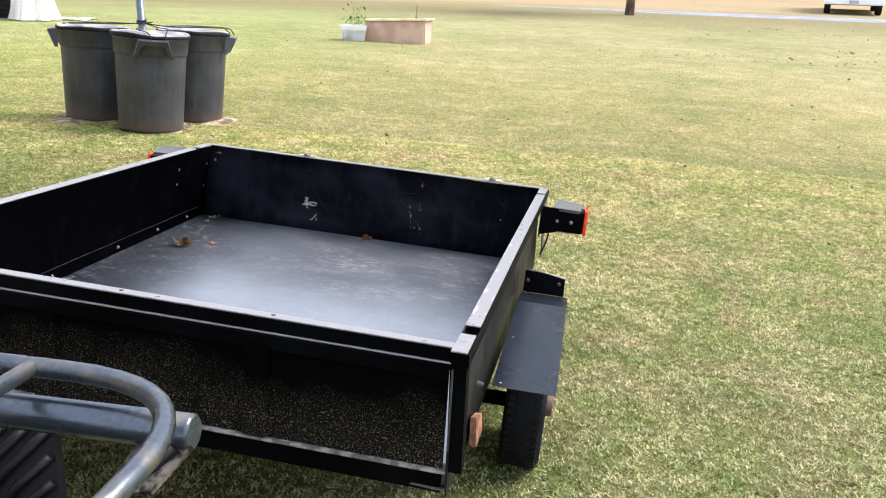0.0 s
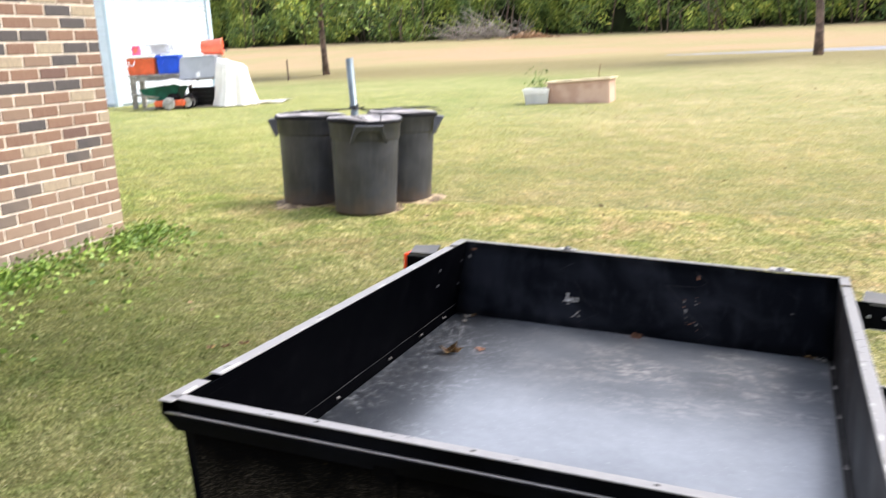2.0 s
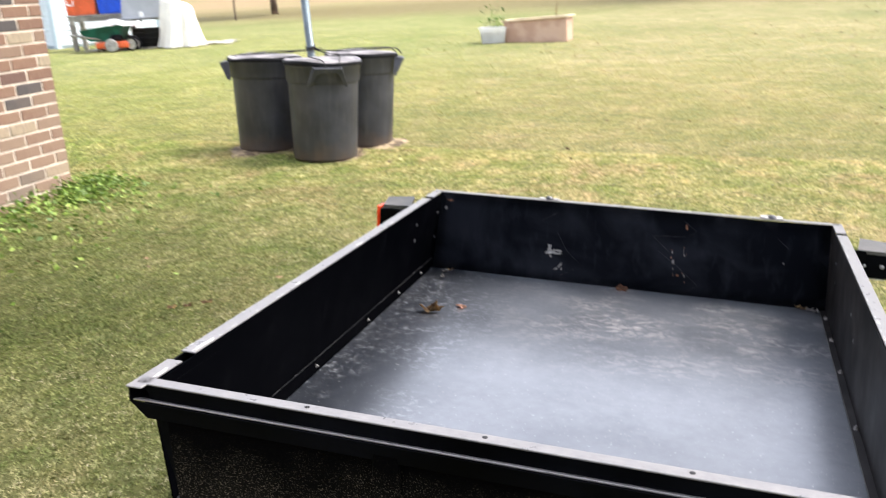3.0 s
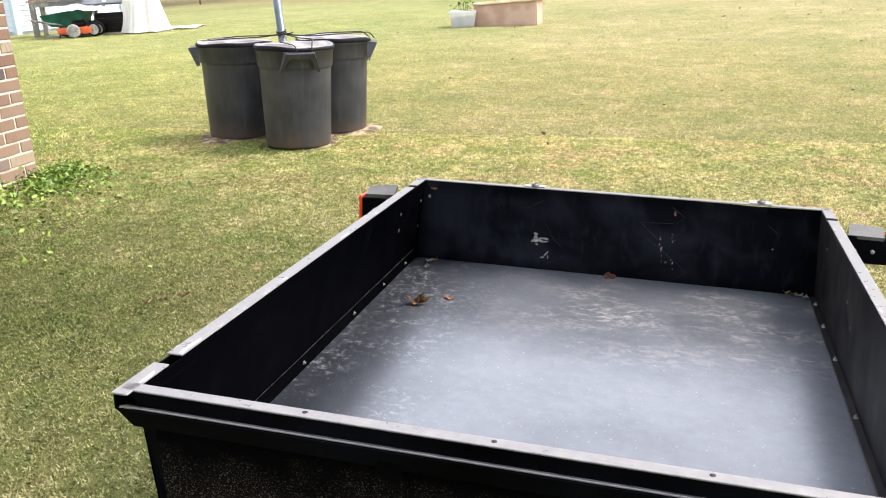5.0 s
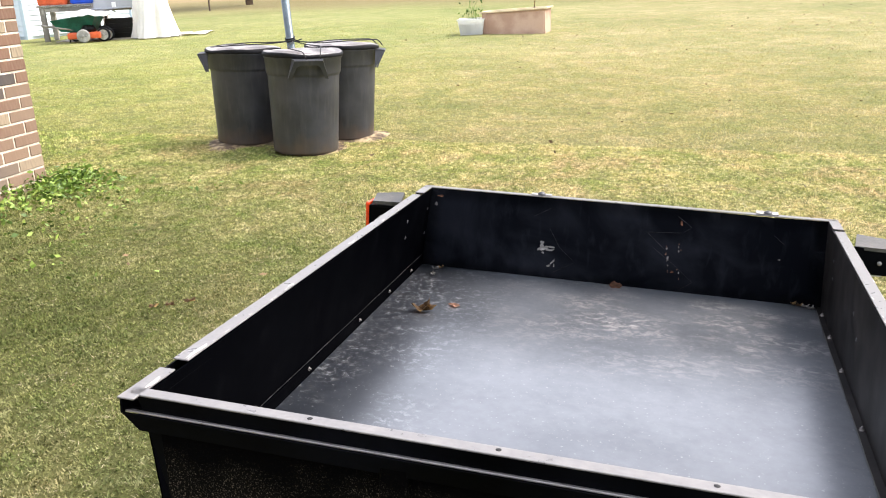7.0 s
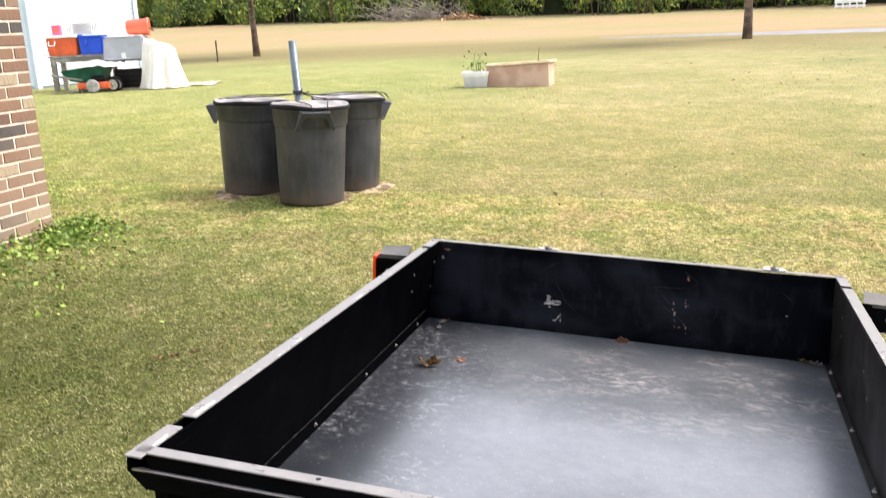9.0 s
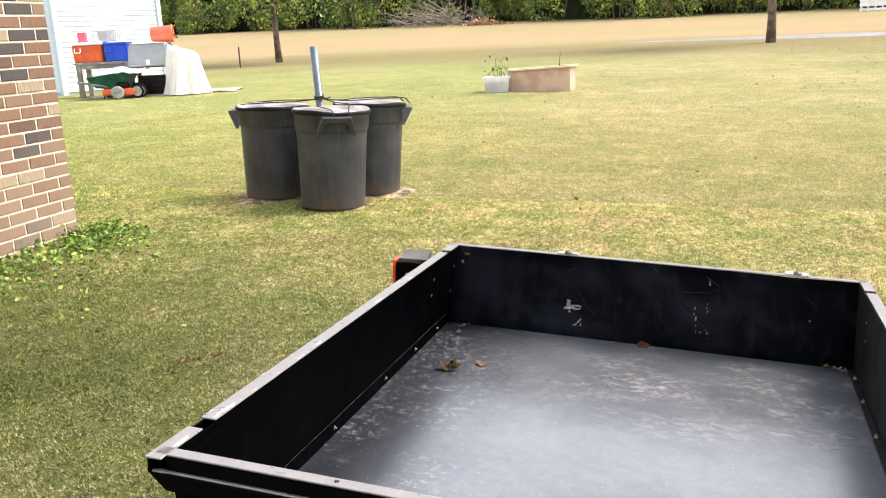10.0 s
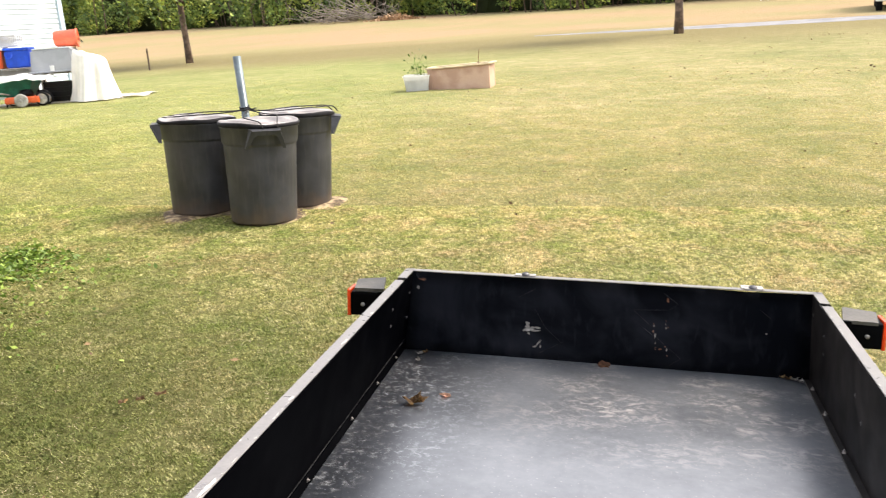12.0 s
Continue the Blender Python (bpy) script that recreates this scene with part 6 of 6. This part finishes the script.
def blades(seed, count, x0, x1, y0, y1, tall, wide, keep=None, gap=0.03, flop=0.95, fade=(0.01, 1.0, 0.7, 0.01)):
    r = np.random.default_rng(seed)
    x, y = r.uniform(x0, x1, count), r.uniform(y0, y1, count)
    clump = 0.5 + 0.5 * np.sin(7.3 * x + 2.1 * np.sin(5.1 * y)) * np.cos(6.1 * y + 1.7 * np.sin(3.9 * x))
    tuft = lumps(r, x, y, gap)
    ok = (r.uniform(0, 1, count) < np.clip((tuft - 0.1) * 2.3, 0.2, 1.0)) & ~((x < WX) & (y < WY))
    for bx_, by_, *_q in BINS:
        ok &= np.hypot(x - bx_, y - by_) > 0.21
        ok &= (np.hypot(x - bx_, y - by_) > 0.27) | (r.uniform(0, 1, count) < 0.35)
    for d, w in zip((x - x0, x1 - x, y - y0, y1 - y), fade):
        ok &= r.uniform(0, 1, count) < d / w
    if keep is not None:
        ok &= keep(x, y, r)
    x, y, clump = x[ok], y[ok], 0.4 * clump[ok] + 0.7 * tuft[ok]
    n = len(x)
    z = height(x, y)
    h = r.uniform(tall[0], tall[1], n) * (0.5 + 0.8 * clump)
    a = r.uniform(0, 2 * np.pi, n)
    lean = np.abs(r.normal(flop, 0.35 if flop < 1.2 else 0.1, n))
    w = r.uniform(wide[0], wide[1], n)
    base = np.stack([x, y, z - 0.004], -1)
    side = np.stack([np.cos(a), np.sin(a), 0 * a], -1) * w[:, None] / 2
    b = a + np.pi / 2 + r.normal(0, 0.5, n)
    tip = base + np.stack([np.cos(b) * np.sin(lean) * h, np.sin(b) * np.sin(lean) * h, np.cos(lean) * h], -1)
    v = np.stack([base - side, base + side, tip], 1).reshape(-1, 3)
    return v, np.arange(3 * n).reshape(-1, 3)


def grass_sheet(name, label, mat, parts):
    off, vv, ff = 0, [], []
    for v, f in parts:
        vv.append(v)
        ff.append(f + off)
        off += len(v)
    return tagged(mesh_of(name, np.concatenate(vv), np.concatenate(ff), mat), label, "grass", kind="stuff")


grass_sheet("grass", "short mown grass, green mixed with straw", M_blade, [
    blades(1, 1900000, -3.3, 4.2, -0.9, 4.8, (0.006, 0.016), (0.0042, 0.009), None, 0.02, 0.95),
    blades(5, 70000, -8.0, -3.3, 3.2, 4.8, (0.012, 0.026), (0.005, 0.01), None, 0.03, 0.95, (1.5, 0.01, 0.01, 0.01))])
grass_sheet("far_grass", "short mown yellow-green grass further out", M_blade_far, [
    blades(2, 960000, -8.0, 6.5, 4.8, 11.5, (0.008, 0.018), (0.006, 0.011), None, 0.045, 0.95, (1.5, 1.5, 0.01, 4.0)),
    blades(3, 440000, -14.0, 9.5, 7.5, 18.5, (0.01, 0.02), (0.008, 0.013), None, 0.07, 0.95, (1.5, 2.0, 4.0, 6.0))])
v, f = blades(6, 120000, -3.3, 3.7, -0.4, 5.5, (0.01, 0.028), (0.0014, 0.0026), lambda x, y, r: (lumps(r, x, y, 0.22) * 0.6 + lumps(r, x, y, 0.07) * 0.5 > r.uniform(0.35, 0.75, len(x))) & (r.uniform(0, 1, len(x)) < 0.35 + 0.65 * np.clip((x + 1.2) / 2, 0, 1)), 0.05, 1.42)
v[:, 2] += np.repeat(np.random.default_rng(8).uniform(0.006, 0.014, len(v) // 3), 3)
M_straw = leaf_material("dead_straw", [(0.0, (0.24, 0.19, 0.1)), (0.5, (0.4, 0.34, 0.2)), (1.0, (0.56, 0.5, 0.34))], 0.8)
tagged(mesh_of("dry_straw", v, f, M_straw), "pale dry clippings lying in the grass", "grass", kind="stuff")
wr2 = np.random.default_rng(21)
n = 8000
px = WX + np.abs(wr2.normal(0.03, 0.17, n)) * np.where(wr2.uniform(0, 1, n) < 0.3, 2.6, 1.0)
py = wr2.uniform(0.3, WY + 0.25, n)
keep = wr2.uniform(0, 1, n) < 0.35 + 0.65 * (np.sin(5 * py + 1 + 6 * px) > -0.2)
px, py = px[keep], py[keep]
pz = height(px, py) + np.abs(wr2.normal(0, 0.03, len(px))) * np.clip(1.2 - (px - WX) * 1.6, 0.15, 1.2) + 0.01
v, f = leaf_cloud(wr2, np.stack([px, py, pz], -1), (0.007, 0.021), 0.5)
M_weeds = leaf_material("broad_green_weeds", [(0.0, (0.06, 0.12, 0.015)), (0.6, (0.17, 0.28, 0.035)), (1.0, (0.32, 0.42, 0.08))], 0.55)
tagged(mesh_of("weeds", v, f, M_weeds), "bright green broadleaf weeds along the house wall", "weeds", kind="stuff")
n = 420
px, py = wr2.uniform(-5, 8, n), wr2.uniform(0.5, 20, n)
ok = ~((px < WX + 0.1) & (py < WY))
px, py = px[ok], py[ok]
v, f = leaf_cloud(wr2, np.stack([px, py, height(px, py) + 0.02], -1), (0.008, 0.021), 0.35)
M_fallen = leaf_material("fallen_leaves", [(0.0, (0.07, 0.04, 0.02)), (0.55, (0.17, 0.1, 0.045)), (0.8, (0.3, 0.2, 0.1)), (1.0, (0.6, 0.52, 0.38))], 0.8)
k = 190
fx, fy = wr2.normal(6.5, 2.2, k), wr2.uniform(11, 23, k)
v2, f2 = leaf_cloud(wr2, np.stack([fx, fy, height(fx, fy) + 0.025], -1), (0.015, 0.036), 0.4)
f, v = np.concatenate([f, f2 + len(v)]), np.concatenate([v, v2])
tagged(mesh_of("fallen_leaves", v, f, M_fallen), "scattered brown fallen leaves on the lawn", "leaves", kind="stuff")
for k, (x, y) in enumerate(((-0.95, 1.55), (-0.9, 1.6), (-1.0, 1.52))):
    dl = dry_leaf("dead_leaf", "russet dead leaf lying in the grass", Matrix(), 0.026, 0.5, M_litter, 60 + k)
    dl["group"] = "leaves on the lawn"
    dl.matrix_world = Matrix.Translation(on_ground(x, y, 0.035)) @ pose(0, 0, 0, 10, 0, 50 * k)

# ---- bricks, one by one, on the corner of the house ----
L, GAP = 0.203, 0.011


def brick_mesh(name, length, across_y=True):
    bm = bmesh.new()
    h, d = COURSE - GAP, 0.085
    box(bm, -d, 0, -length / 2, length / 2, -h / 2, h / 2)
    bmesh.ops.bevel(bm, geom=[e for e in bm.edges if all(v.co.x > -0.001 for v in e.verts)], offset=0.003, segments=1, affect="EDGES")
    me = bpy.data.meshes.new(name)
    bm.to_mesh(me)
    bm.free()
    me.materials.append(M_brick)
    return me


whole, half = brick_mesh("brick", L - GAP), brick_mesh("brick", (L - GAP) / 2 - 0.005)
brng = random.Random(4)
rest = bmesh.new()
for c in range(-5, 38):
    zc = BASE + (c + 0.5) * COURSE
    y = WY
    first_half = c % 2 == 0
    k = 0
    while y > -2.5:
        ln = (L - GAP) / 2 - 0.005 if (k == 0 and first_half) else L - GAP
        yc = y - ln / 2
        if -2 <= c < 23 and yc > 0.95:
            ob = new("brick", half if ln < 0.15 else whole)
            ob.parent = wall_east
            ob.location = (WX + brng.uniform(-0.0015, 0.0015), yc, zc)
        elif zc < 2.7:
            bmesh.ops.create_cube(rest, size=1.0, matrix=Matrix.LocRotScale((WX - 0.04, yc, zc), None, (0.08, ln, COURSE - GAP))) if len(rest.verts) < 9000 else None
        y -= ln + GAP
        k += 1
ob = mesh("brick_rest", rest, M_brick)
ob.parent = wall_east
tagged(ob, kind="stuff")
